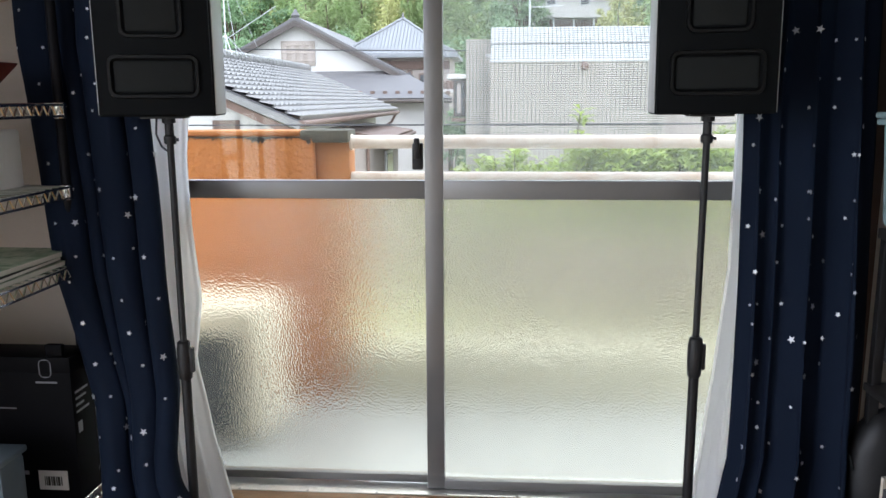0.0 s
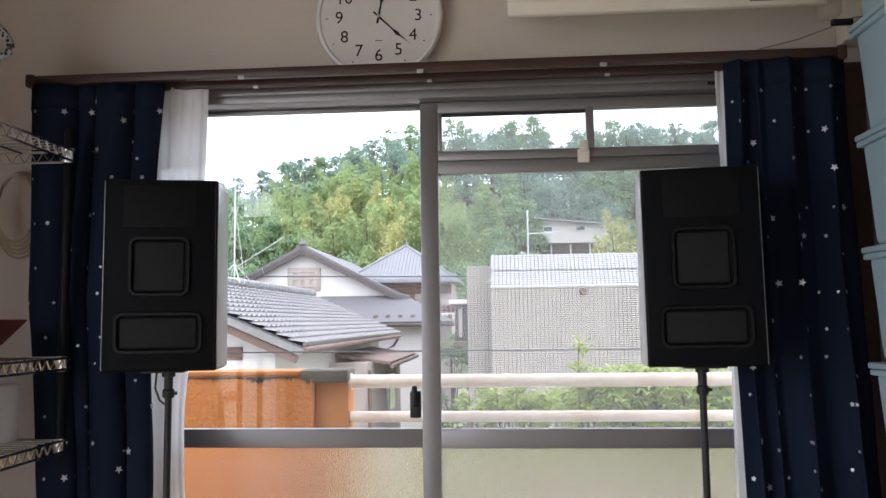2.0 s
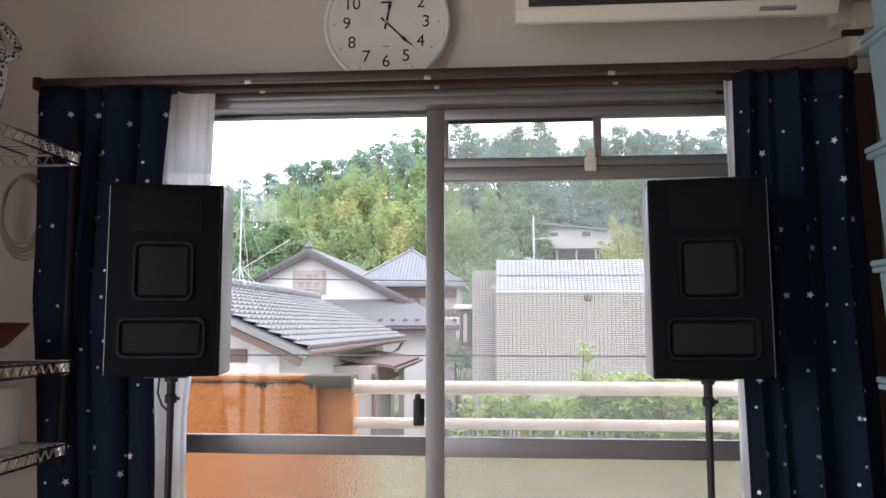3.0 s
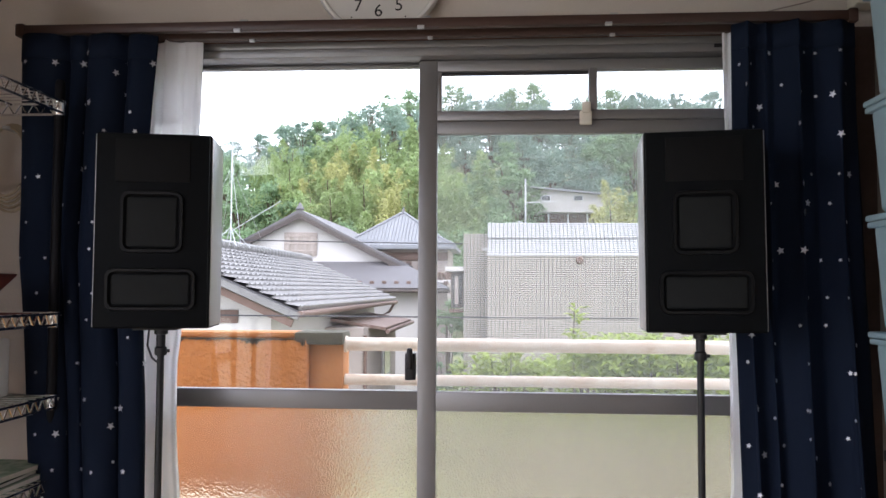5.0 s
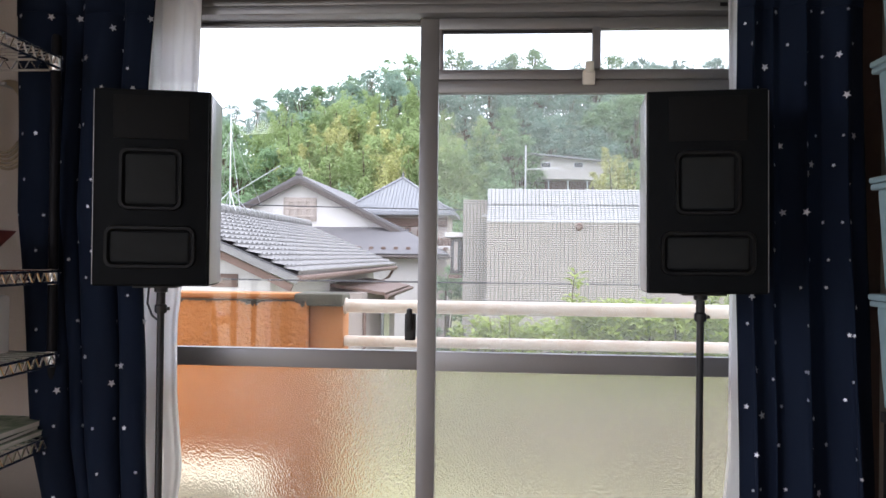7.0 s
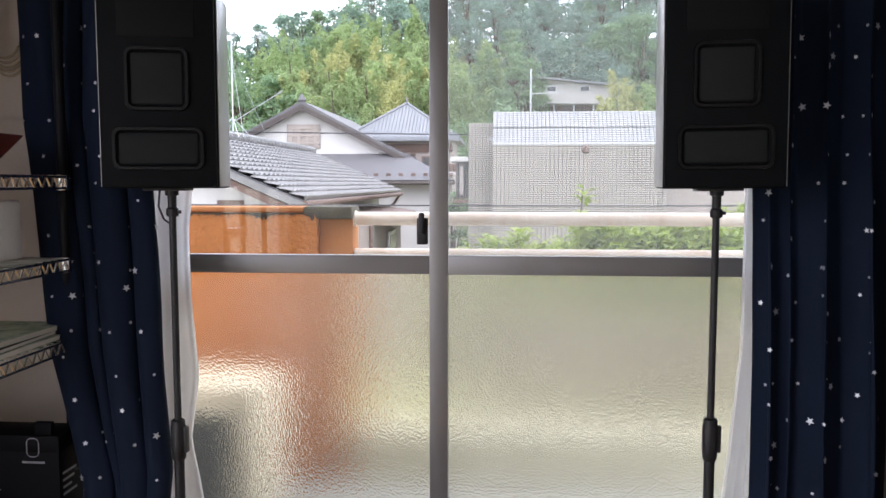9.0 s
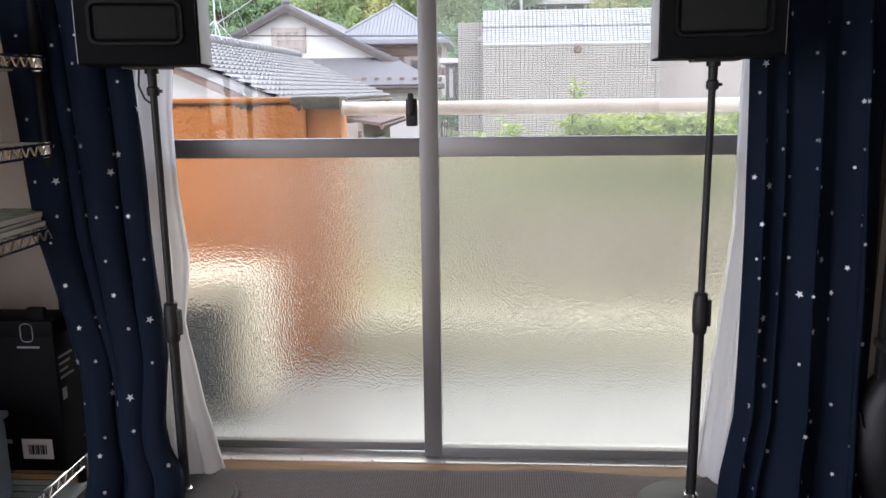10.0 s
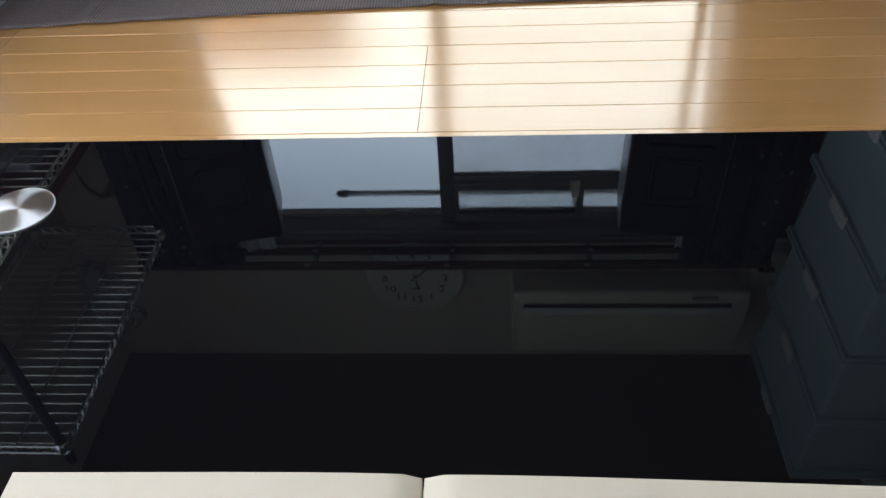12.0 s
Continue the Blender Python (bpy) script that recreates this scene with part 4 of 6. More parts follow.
M_DOTS = dotted("polka_dot_cloth")
bag = thing("polka_dot_bag", "white cloth bag with black polka dots hanging from the rack top", "bag", pose(-1.185, -0.36, 1.70))
bm = bmesh.new()
rows = []
for j in range(14):
    v = j / 13
    r = 0.026 + 0.040 * math.sin(math.pi * (0.15 + 0.75 * v))
    rows.append([bm.verts.new((r * math.cos(2 * math.pi * k / 24) * (1 + 0.12 * math.sin(5 * k + 3 * v)) + 0.02 * math.sin(3 * v),
                               0.55 * r * math.sin(2 * math.pi * k / 24), 0.345 - 0.335 * v)) for k in range(24)])
for a, b in zip(rows, rows[1:]):
    for k in range(24):
        bm.faces.new((a[k], a[(k + 1) % 24], b[(k + 1) % 24], b[k]))
bm.faces.new(rows[0][::-1])
bm.faces.new(rows[-1])
part("bag_body", bm, M_DOTS, bag, smooth=60)
pts = [(0.03 + 0.095 * math.sin(math.pi * k / 14) ** 0.8, -0.01, 0.33 - 0.13 * k / 14 - 0.03 * math.sin(math.pi * k / 14)) for k in range(15)]
bm = bmesh.new()
for w in (0,):
    tube(bm, pts, 0.010, 8)
part("bag_strap", bm, M_DOTS, bag, smooth=60)
M_ROPE = material("beige_cable", (0.50, 0.42, 0.30), 0.7, second=(0.40, 0.33, 0.23), scale=20)
coil = thing("cable_coil", "coil of beige cable hanging on the wall by the rack", "cable", pose(-1.215, -0.06, 1.565))
for k in range(5):
    r = 0.085 + 0.006 * k
    bm = tube(bmesh.new(), [(r * math.cos(a) * 0.7, 0.006 * k - 0.02, 1.15 * r * math.sin(a) - 0.004 * k) for a in np.linspace(0, 2 * math.pi, 33)], 0.0042, 6)
    part("cable_turn", bm, M_ROPE, coil, smooth=60)
part("coil_hook", boxm(-0.01, 0.01, -0.03, 0.08, 0.09, 0.10, 0.002), M_STEEL, coil)


# ---- storage boxes, board and books on the other side ----
def storage_box(m, h):
    root = thing("storage_box", "grey-blue plastic storage box with a rimmed lid, stacked", "storage box", m, "stacked storage boxes")
    bm = bmesh.new()
    lo = [bm.verts.new((x, y, 0)) for x, y in ((0.018, -0.50), (0.34, -0.50), (0.34, -0.018), (0.018, -0.018))]
    hi = [bm.verts.new((x, y, h - 0.028)) for x, y in ((0.005, -0.52), (0.352, -0.52), (0.352, -0.005), (0.005, -0.005))]
    bm.faces.new(lo[::-1])
    bm.faces.new(hi)
    for k in range(4):
        bm.faces.new((lo[k], lo[(k + 1) % 4], hi[(k + 1) % 4], hi[k]))
    bmesh.ops.bevel(bm, geom=list(bm.edges), offset=0.014, segments=3, profile=0.5, affect="EDGES")
    part("tub", bm, M_BLUEBOX, root)
    part("rim", boxm(-0.004, 0.36, -0.53, 0.004, h - 0.034, h - 0.020, 0.004), M_BLUEBOX, root)
    part("lid", boxm(-0.007, 0.363, -0.533, 0.007, h - 0.019, h - 0.004, 0.005), M_BLUEBOX, root)
    part("latch", boxm(-0.016, -0.004, -0.30, -0.20, h - 0.05, h - 0.008, 0.004), M_WHITE, root, "pale clip latch")
    for y in (-0.45, -0.08):
        part("foot_rib", boxm(0.03, 0.32, y - 0.01, y + 0.01, -0.004, 0.002), M_BLUEBOX, root)
    return root


BASE_Z = 0.845
for k in range(5):
    storage_box(pose(1.046, -0.285, BASE_Z + 0.272 * k + 0.004), 0.272)
shelf = thing("side_cabinet", "dark open shelf unit under the storage boxes", "shelf", pose(1.06, -0.30, 0.0))
M_DARKBOARD = material("dark_board", (0.03, 0.028, 0.028), 0.5, second=(0.02, 0.019, 0.019), scale=5)
part("top_board", boxm(0.0, 0.37, -0.95, 0.0, BASE_Z - 0.025, BASE_Z, 0.003), M_DARKBOARD, shelf)
for y in (-0.94, -0.012):
    for x in (0.02, 0.35):
        part("upright", boxm(x - 0.012, x + 0.012, y - 0.012, y + 0.012, 0.013, BASE_Z - 0.025, 0.002), M_BLACK, shelf)
part("door_panel", boxm(-0.03, 0.0, -0.72, -0.33, 0.47, BASE_Z - 0.03, 0.003), M_WHITE, shelf, "white door panel")
part("middle_board", boxm(0.0, 0.37, -0.95, 0.0, 0.44, 0.46, 0.003), M_DARKBOARD, shelf)
board = thing("base_board", "pale grey-blue board lying on the floor under books", "board", pose(0, 0, 0))
part("panel", boxm(0.93, 1.455, -1.55, -0.20, 0.004, 0.012, 0.003), M_BOARD, board)
board2 = thing("base_board", "pale grey-blue board lying on the floor under the wire rack", "board", pose(0, 0, 0))
part("panel", boxm(-1.45, -0.952, -1.18, -0.25, 0.0, 0.018, 0.003), M_BOARD, board2)

BOOKC = [(0.62, 0.57, 0.48), (0.08, 0.08, 0.09), (0.55, 0.52, 0.46), (0.42, 0.05, 0.06), (0.60, 0.55, 0.45), (0.30, 0.06, 0.05), (0.12, 0.16, 0.25), (0.5, 0.46, 0.40)]
y = -0.53
for k in range(18):
    th = 0.012 + 0.004 * ((k * 7) % 4)
    hgt = 0.31 - 0.012 * ((k * 5) % 3)
    mt = material("book_cover", BOOKC[k % 8], 0.55, scale=9)
    bk = thing("book", "large thin book standing upright on the pale board", "book", pose(1.012, y - th / 2, 0.0125), "row of standing books")
    part("cover", boxm(0.0, 0.003, -th / 2, th / 2, 0, hgt, 0.001), mt, bk)
    part("cover", boxm(0.003, 0.22, -th / 2, -th / 2 + 0.002, 0, hgt), mt, bk)
    part("cover", boxm(0.003, 0.22, th / 2 - 0.002, th / 2, 0, hgt), mt, bk)
    part("page_block", boxm(0.004, 0.215, -th / 2 + 0.002, th / 2 - 0.002, 0.003, hgt - 0.003), M_PAPER, bk)
    y -= th + 0.001
blk = thing("cardboard_box", "brown cardboard box with a black strap on the dark shelf", "box", pose(1.11, -0.42, 0.462))
part("box_body", boxm(0.0, 0.28, -0.2, 0.08, 0.0, 0.24, 0.006), material("brown_card", (0.30, 0.21, 0.14), 0.8, scale=6), blk)
part("strap", boxm(-0.006, 0.0, -0.1, -0.06, 0.02, 0.22, 0.002), M_BLACK, blk)
bag2 = thing("black_bag", "black soft bag slumped beside the curtain", "bag", pose(1.135, -0.31, 0.0125))
bm = bmesh.new()
bmesh.ops.create_icosphere(bm, subdivisions=3, radius=1.0)
for v in bm.verts:
    v.co = Vector((v.co.x * 0.115, v.co.y * 0.075, max(0.0, 0.19 + 0.2 * v.co.z))) * (1 + 0.06 * noise.noise(v.co * 3))
    v.co.z = max(0.0, v.co.z)
part("bag_body", bm, M_BLACK, bag2, smooth=60)
part("bag_zip", tube(bmesh.new(), [(-0.112 + 0.01 * math.cos(k), -0.04 + 0.01 * k, 0.30 - 0.004 * (k - 4) ** 2) for k in range(9)], 0.003, 6), M_GRILLE, bag2)
for k in range(3):
    bm = tube(bmesh.new(), [(1.10 + 0.01 * k, -0.50 + 0.05 * k, 0.84), (1.06 - 0.004 * k, -0.51 + 0.05 * k, 0.75), (1.07, -0.48 + 0.05 * k, 0.62 - 0.04 * k), (1.075, -0.45 + 0.05 * k, 0.72), (1.085, -0.42 + 0.05 * k, 0.82)], 0.005, 6)
    tagged(new("hanging_cable", finish(bm, "hanging_cable", M_CABLE, 50)), "black cable looped under the storage boxes", "cable", "hanging cables")


# ---- glass table, book and rug ----
def black_glass():
    m = material("black_glass", (0.004, 0.004, 0.005), 0.015, second=(0.003, 0.003, 0.004), scale=3, ior=1.49)
    m.node_tree.nodes["Principled BSDF"].inputs["Specular Tint"].default_value = (0.72, 0.88, 1.0, 1)
    return m


def brushed():
    m = bpy.data.materials.new("brushed_disc")
    m.use_nodes = True
    n, l = m.node_tree.nodes, m.node_tree.links
    p = n["Principled BSDF"]
    p.inputs["Base Color"].default_value = (0.75, 0.76, 0.76, 1)
    p.inputs["Metallic"].default_value, p.inputs["Roughness"].default_value, p.inputs["Anisotropic"].default_value = 1.0, 0.32, 0.95
    t = n.new("ShaderNodeTangent")
    t.direction_type, t.axis = "RADIAL", "Z"
    l.new(t.outputs[0], p.inputs["Tangent"])
    return m


TZ = 0.356
table = thing("coffee_table", "low coffee table with a glossy black glass top", "table", pose(0.10, -1.612, 0, 0.6))
part("glass_top", boxm(-0.60, 0.60, -0.66, 0.0, TZ - 0.010, TZ, 0.0015), black_glass(), table, "polished black glass top", 0)
for x in (-0.52, 0.52):
    for yy in (-0.58, -0.085):
        part("leg", lathe(bmesh.new(), [(0.022, 0.016), (0.022, TZ - 0.018), (0.03, TZ - 0.012), (0.03, TZ - 0.0102)], Matrix.Translation((x, yy, 0)), 24), M_BLACK, table)
disc = part("fixing_disc", lathe(bmesh.new(), [(0.0275, 0.0), (0.0275, 0.0012), (0.0265, 0.0016)], steps=40), brushed(), table, "brushed metal fixing disc")
disc.location = (-0.339, -0.095, TZ)

bk = thing("open_book", "open book with cream pages and a printed blue disc", "book", pose(0.095, -1.952, TZ - 0.0038, 0.6))
M_PAGE = material("cream_page", (0.66, 0.62, 0.49), 0.7, second=(0.60, 0.56, 0.44), scale=6, bump=0.05)
for sgn in (-1, 1):
    bm = bmesh.new()
    cols = []
    for i in range(25):
        u = i / 24
        h = 0.0165 + 0.0025 * math.sin(math.pi * u ** 0.5) - (0.0045 if sgn > 0 else 0.0015) * u
        h = h if u > 0.02 else 0.014
        x = sgn * (0.0006 + (0.222 if sgn < 0 else 0.24) * u)
        cols.append([bm.verts.new((x, yy, zz)) for yy, zz in ((0.0, 0.0), (0.0, h), (-0.25, h), (-0.25, 0.0))])
    for a, b in zip(cols, cols[1:]):
        for k in range(4):
            bm.faces.new((a[k], a[(k + 1) % 4], b[(k + 1) % 4], b[k]))
    bm.faces.new(cols[0])
    bm.faces.new(cols[-1][::-1])
    part("page_block", bm, M_PAGE, bk, smooth=40)
M_BLUE = material("blue_print", (0.02, 0.20, 0.52), 0.6, second=(0.02, 0.17, 0.45), scale=9)
bm = lathe(bmesh.new(), [(0.05, 0.0), (0.05, 0.0006)], steps=48)
bd = part("blue_disc", bm, M_BLUE, bk, "round blue printed picture")
bd.matrix_basis = pose(0.109, -0.0645, 0.0205, 0, 1.5, 0)

M_RUG = material("white_shag", (0.82, 0.81, 0.79), 0.95, second=(0.66, 0.65, 0.63), scale=18, bump=1.0, bump_scale=120)
rug = thing("rug", "white shaggy rug with a fringed edge under the table", "rug", pose(0, 0, 0))
part("pile", boxm(-0.95, 0.94, -3.0, -1.276, 0.001, 0.014, 0.004), M_RUG, rug)
rng = random.Random(5)
verts, faces = [], []
for k in range(4200):
    x, y0 = rng.uniform(-0.95, 0.94), rng.uniform(-1.308, -1.272)
    tuft = 0.5 + 0.5 * noise.noise(Vector((x * 14, 0, 9)))
    ln, lift, side, w = rng.uniform(0.015, 0.03) + 0.026 * tuft, rng.uniform(0.005, 0.018) + 0.018 * tuft, rng.uniform(-0.022, 0.022), rng.uniform(0.0007, 0.0015)
    b = len(verts)
    for q in range(4):
        f = q / 3
        px, py, pz = x + side * f * f, y0 + ln * f, 0.012 + lift * math.sin(math.pi * f * 0.8) - 0.009 * f
        verts += [(px - w * (1 - 0.6 * f), py, pz), (px + w * (1 - 0.6 * f), py, pz), (px, py, pz + 0.0015)]
    for q in range(3):
        for c in range(3):
            faces.append((b + 3 * q + c, b + 3 * q + (c + 1) % 3, b + 3 * q + 3 + (c + 1) % 3, b + 3 * q + 3 + c))
fr = new("fringe", mesh_from("fringe", verts, faces, M_RUG))
fr.parent = rug
tagged(fr, "loose white fringe strands", kind="stuff")

# ---- balcony ----
setting("balcony_floor", boxm(-2.2, 3.2, 0.16, 1.3, -0.35, -0.12), material("pale_wet_floor", (0.36, 0.37, 0.38), 0.35, second=(0.27, 0.28, 0.29), scale=4, bump=0.2), "pale wet concrete balcony floor", "balcony floor")
WY = 1.0
pw = thing("parapet_wall", "orange rough-rendered balcony parapet with a stained cap", "parapet", pose(0, WY, -0.12), kind="structure")
bm = boxm(-2.2, -0.605, -0.008, 0.145, 0.0, 1.125, 0.010)
part("wall_panel", bm, M_ORANGE, pw)
part("end_pillar", boxm(-0.604, -0.462, 0.028, 0.155, 0.0, 1.10, 0.006), M_ORANGE_S, pw)
part("pillar_cap", boxm(-0.66, -0.458, -0.006, 0.16, 1.10, 1.152, 0.010), M_MOSS, pw, "dark mossy cap")
part("wall_cap", boxm(-2.2, -0.661, 0.004, 0.152, 1.126, 1.150, 0.008), M_ORANGE_S, pw)
bm = bmesh.new()
rng = random.Random(11)
for k in range(150):
    x = -1.5 + 0.88 * k / 149
    d = 0.004 + 0.030 * max(0.0, noise.noise(Vector((x * 9, 0, 4)))) + 0.012 * rng.random() ** 3
    box(bm, x, x + 0.0062, -0.0095, -0.0082, 1.124 - d, 1.1255)
stain = part("damp_stain", bm, material("damp_dirt", (0.055, 0.040, 0.028), 0.95, second=(0.035, 0.028, 0.02), scale=30), pw, "dark damp streaks under the cap")
tagged(stain, kind="stuff")
rl = thing("balcony_rail", "cream-painted steel balcony handrail with rust spots", "handrail", pose(0, WY + 0.06, 0))
bm = tube(bmesh.new(), [(-0.46, 0, 0.98), (3.2, 0, 0.98)], 0.0275, 20)
part("top_tube", bm, M_RAILWHITE, rl)
part("lower_tube", tube(bmesh.new(), [(-0.46, 0, 0.835), (3.2, 0, 0.835)], 0.0225, 20), M_RAILWHITE, rl)
for x in (1.35, 2.6):
    part("post", tube(bmesh.new(), [(x, 0, 0.1), (x, 0, 0.97)], 0.02, 14), M_RAILWHITE, rl)
part("weld_collar", tube(bmesh.new(), [(-0.462, 0, 0.98), (-0.452, 0, 0.98)], 0.034, 16), M_RAILWHITE, rl)
lp = thing("laundry_pole", "grey steel laundry pole with a rounded end cap outside", "pole", pose(0, 0.72, 2.30))
part("pole_tube", tube(bmesh.new(), [(-0.55, 0, 0), (2.6, 0, 0)], 0.014, 14), M_STEEL, lp)
part("end_cap", tube(bmesh.new(), [(-0.60, 0, 0), (-0.59, 0, 0), (-0.57, 0, 0), (-0.545, 0, 0)], [0.006, 0.014, 0.018, 0.018], 14), M_BLACK, lp)
for x in (0.5, 2.4):
    part("hanger", boxm(x - 0.012, x + 0.012, -0.56, 0.03, -0.03, -0.014, 0.002), M_STEEL, lp)
lowwall = setting("balcony_kerb", boxm(-0.46, 3.2, WY, WY + 0.14, -0.12, 0.11, 0.006), M_CREAM, "cream-rendered low balcony kerb below the handrail", "kerb")
ou = thing("outdoor_unit", "cream air-conditioner outdoor unit standing on the balcony", "outdoor unit", pose(-1.150, 0.62, -0.12))
GX = 0.362
part("casing", boxm(-0.38, 0.455, -0.13, 0.15, 0.03, 0.53, 0.012), M_WHITEPLASTIC, ou)
part("fan_grille", boxm(-0.36, GX, -0.145, -0.129, 0.05, 0.43, 0.006), material("dark_grille_paint", (0.035, 0.05, 0.06), 0.9), ou, "dark fan grille")
for k in range(11):
    part("grille_slat", boxm(-0.355, GX - 0.005, -0.150, -0.1445, 0.07 + 0.033 * k, 0.076 + 0.033 * k), M_SLATE, ou)
for x in (-0.3, 0.3):
    part("foot", boxm(x - 0.03, x + 0.03, -0.14, 0.16, 0.0, 0.03, 0.003), M_BLACK, ou)

# ---- ground and road below ----
GZ = -3.3
verts, faces = [], []
def hill(x, y):
    crest = float(np.interp(x, (-140, -60, -33, -21, -10, 5, 28, 70, 140), (3, 7.5, 11.9, 14.6, 16.9, 17.3, 17.2, 16, 8)))
    f = min(1.0, max(0.0, (y - 42) / 50))
    f = f * f * (3 - 2 * f)
    return GZ + (crest - GZ) * f + 0.8 * noise.noise(Vector((x * 0.06, y * 0.06, 2))) * f
gx, gy = np.concatenate((np.linspace(-2000, -150, 8), np.linspace(-140, 140, 57), np.linspace(150, 2000, 8))), np.concatenate((np.linspace(-600, -20, 5), np.linspace(0.5, 130, 53), np.linspace(150, 3000, 8)))
for y in gy:
    for x in gx:
        verts.append((float(x), float(y), hill(float(x), float(y))))
k = len(gx)
for j in range(len(gy) - 1):
    for i in range(k - 1):
        faces.append((j * k + i, j * k + i + 1, (j + 1) * k + i + 1, (j + 1) * k + i))
tagged(new("ground", mesh_from("ground", verts, faces, M_GROUND, 1)), "ground with soil and grass rising to a wooded hill", "ground", kind="structure")
setting("pavement", boxm(-8.0, -0.62, 1.6, 10.2, GZ - 0.15, GZ + 0.02, 0.02), M_YARD, "pale worn concrete yard beside the tiled house", "pavement")
own = setting("house_wall_below", boxm(-3.0, 4.0, 0.165, 1.1, GZ - 0.1, -0.36), M_CREAM, "cream rendered wall below the balcony", "wall")


# ---- neighbouring houses ----
def prism(bm, pts, axis, a, b):
    """A polygon of (p, z) pairs drawn out along x or y from a to b."""
    rows = []
    for t in (a, b):
        rows.append([bm.verts.new((p, t, z) if axis == "y" else (t, p, z)) for p, z in pts])
    n = len(pts)
    for i in range(n):
        bm.faces.new((rows[0][i], rows[0][(i + 1) % n], rows[1][(i + 1) % n], rows[1][i]))
    bm.faces.new(rows[0][::-1])
    bm.faces.new(rows[1])
    return bm


def slab(bm, a, b, c, d, t):
    """A plate t thick on the quad a b c d."""
    n = (Vector(b) - Vector(a)).cross(Vector(d) - Vector(a)).normalized() * t
    top = [bm.verts.new(Vector(p) + n) for p in (a, b, c, d)]
    low = [bm.verts.new(p) for p in (a, b, c, d)]
    bm.faces.new(top)
    bm.faces.new(low[::-1])
    for i in range(4):
        bm.faces.new((low[i], low[(i + 1) % 4], top[(i + 1) % 4], top[i]))
    return bm


# tiled-roof house: ridge along y
EX, EZ, RX, RZ, HY0, HY1 = -3.05, 0.86, -5.75, 2.02, 10.35, 22.3
th = thing("tiled_house", "white house with a wet grey interlocking-tile roof", "house", pose(0, 0, 0))
WXR = EX - 0.55
part("wall", prism(bmesh.new(), [(2 * RX - WXR, GZ), (WXR, GZ), (WXR, 0.92), (RX, 1.86), (2 * RX - WXR, 0.92)], "y", HY0 + 0.45, HY1 - 0.5), M_HOUSEWHITE, th)
bm = bmesh.new()
slab(bm, (EX, HY0, EZ - 0.06), (EX, HY1, EZ - 0.06), (RX, HY1, RZ - 0.06), (RX, HY0, RZ - 0.06), 0.05)
slab(bm, (RX, HY0, RZ - 0.06), (RX, HY1, RZ - 0.06), (2 * RX - EX, HY1, EZ - 0.06), (2 * RX - EX, HY0, EZ - 0.06), 0.05)
part("roof", bm, M_SLATE, th)
rows, cols = 13, 44
sl = Vector((EX - RX, 0, EZ - RZ))
nrm = Vector((-(EZ - RZ), 0, EX - RX)).normalized()
verts, faces = [], []
rng = random.Random(4)
for r in range(rows):
    for c in range(cols):
        y0 = HY0 - 0.05 + (HY1 - HY0 + 0.1) * c / cols
        w = (HY1 - HY0 + 0.1) / cols
        a, b = Vector((RX, 0, RZ)) + sl * (r / rows), Vector((RX, 0, RZ)) + sl * ((r + 1.12) / rows)
        base = len(verts)
        lift = rng.uniform(0, 0.006)
        prof = [(0.0, 0.012), (0.14, 0.042), (0.30, 0.026), (0.62, 0.0), (1.0, 0.016)]
        for f, h in prof:
            for p, up in ((a, 0.0), (b, 0.06)):
                q = p + nrm * (h + up + lift)
                verts.append((q.x, y0 + w * f, q.z))
            q = b + nrm * (h - 0.012)
            verts.append((q.x, y0 + w * f, q.z))
        for k in range(4):
            i = base + 3 * k
            faces.append((i, i + 3, i + 4, i + 1))
            faces.append((i + 1, i + 4, i + 5, i + 2))
tl = new("roof_tiles", mesh_from("roof_tiles", verts, faces, M_ROOFTILE))
tl.parent = th
tagged(tl, "wet grey interlocking roof tiles", kind="stuff")
bm = bmesh.new()
for k in range(40):
    y0 = HY0 + (HY1 - HY0) * k / 40
    lathe(bm, [(0.12, 0), (0.135, 0.02), (0.135, 0.26), (0.12, 0.30)], Matrix.Translation((RX, y0, RZ + 0.09)) @ Matrix.Rotation(radians(-90), 4, "X"), 10)
part("ridge_tiles", bm, M_ROOFTILE, th)
bm = bmesh.new()
slab(bm, (EX + 0.02, HY0 - 0.06, EZ - 0.16), (EX + 0.02, HY0 - 0.02, EZ - 0.16), (RX, HY0 - 0.02, RZ - 0.16), (RX, HY0 - 0.06, RZ - 0.16), 0.11)
part("barge_board", bm, M_ROOFTILE, th)
part("barge_trim", slab(bmesh.new(), (EX - 0.1, HY0 + 0.0, EZ - 0.28), (EX - 0.1, HY0 + 0.06, EZ - 0.28), (RX, HY0 + 0.06, RZ - 0.28), (RX, HY0 + 0.0, RZ - 0.28), 0.12), M_BROWNWOOD, th)
part("gutter", tube(bmesh.new(), [(EX + 0.06, HY0 - 0.05, EZ - 0.07), (EX + 0.06, HY1, EZ - 0.07)], 0.055, 10), M_BROWNWOOD, th)
part("gutter_drop", tube(bmesh.new(), [(EX + 0.06, HY1 - 0.4, EZ - 0.07), (EX - 0.1, HY1 - 0.4, EZ - 0.35), (WXR + 0.05, HY1 - 0.4, EZ - 0.55), (WXR + 0.05, HY1 - 0.4, GZ)], 0.04, 8), M_BROWNWOOD, th)
part("gable_vent", boxm(-4.6, -4.15, HY0 + 0.42, HY0 + 0.46, 0.62, 0.84, 0.004), M_BROWNWOOD, th)
part("lean_to_roof", slab(bmesh.new(), (-2.35, 15.5, 0.27), (-2.35, 20.5, 0.27), (WXR, 20.5, 0.46), (WXR, 15.5, 0.46), 0.07), M_BROWNWOOD, th)
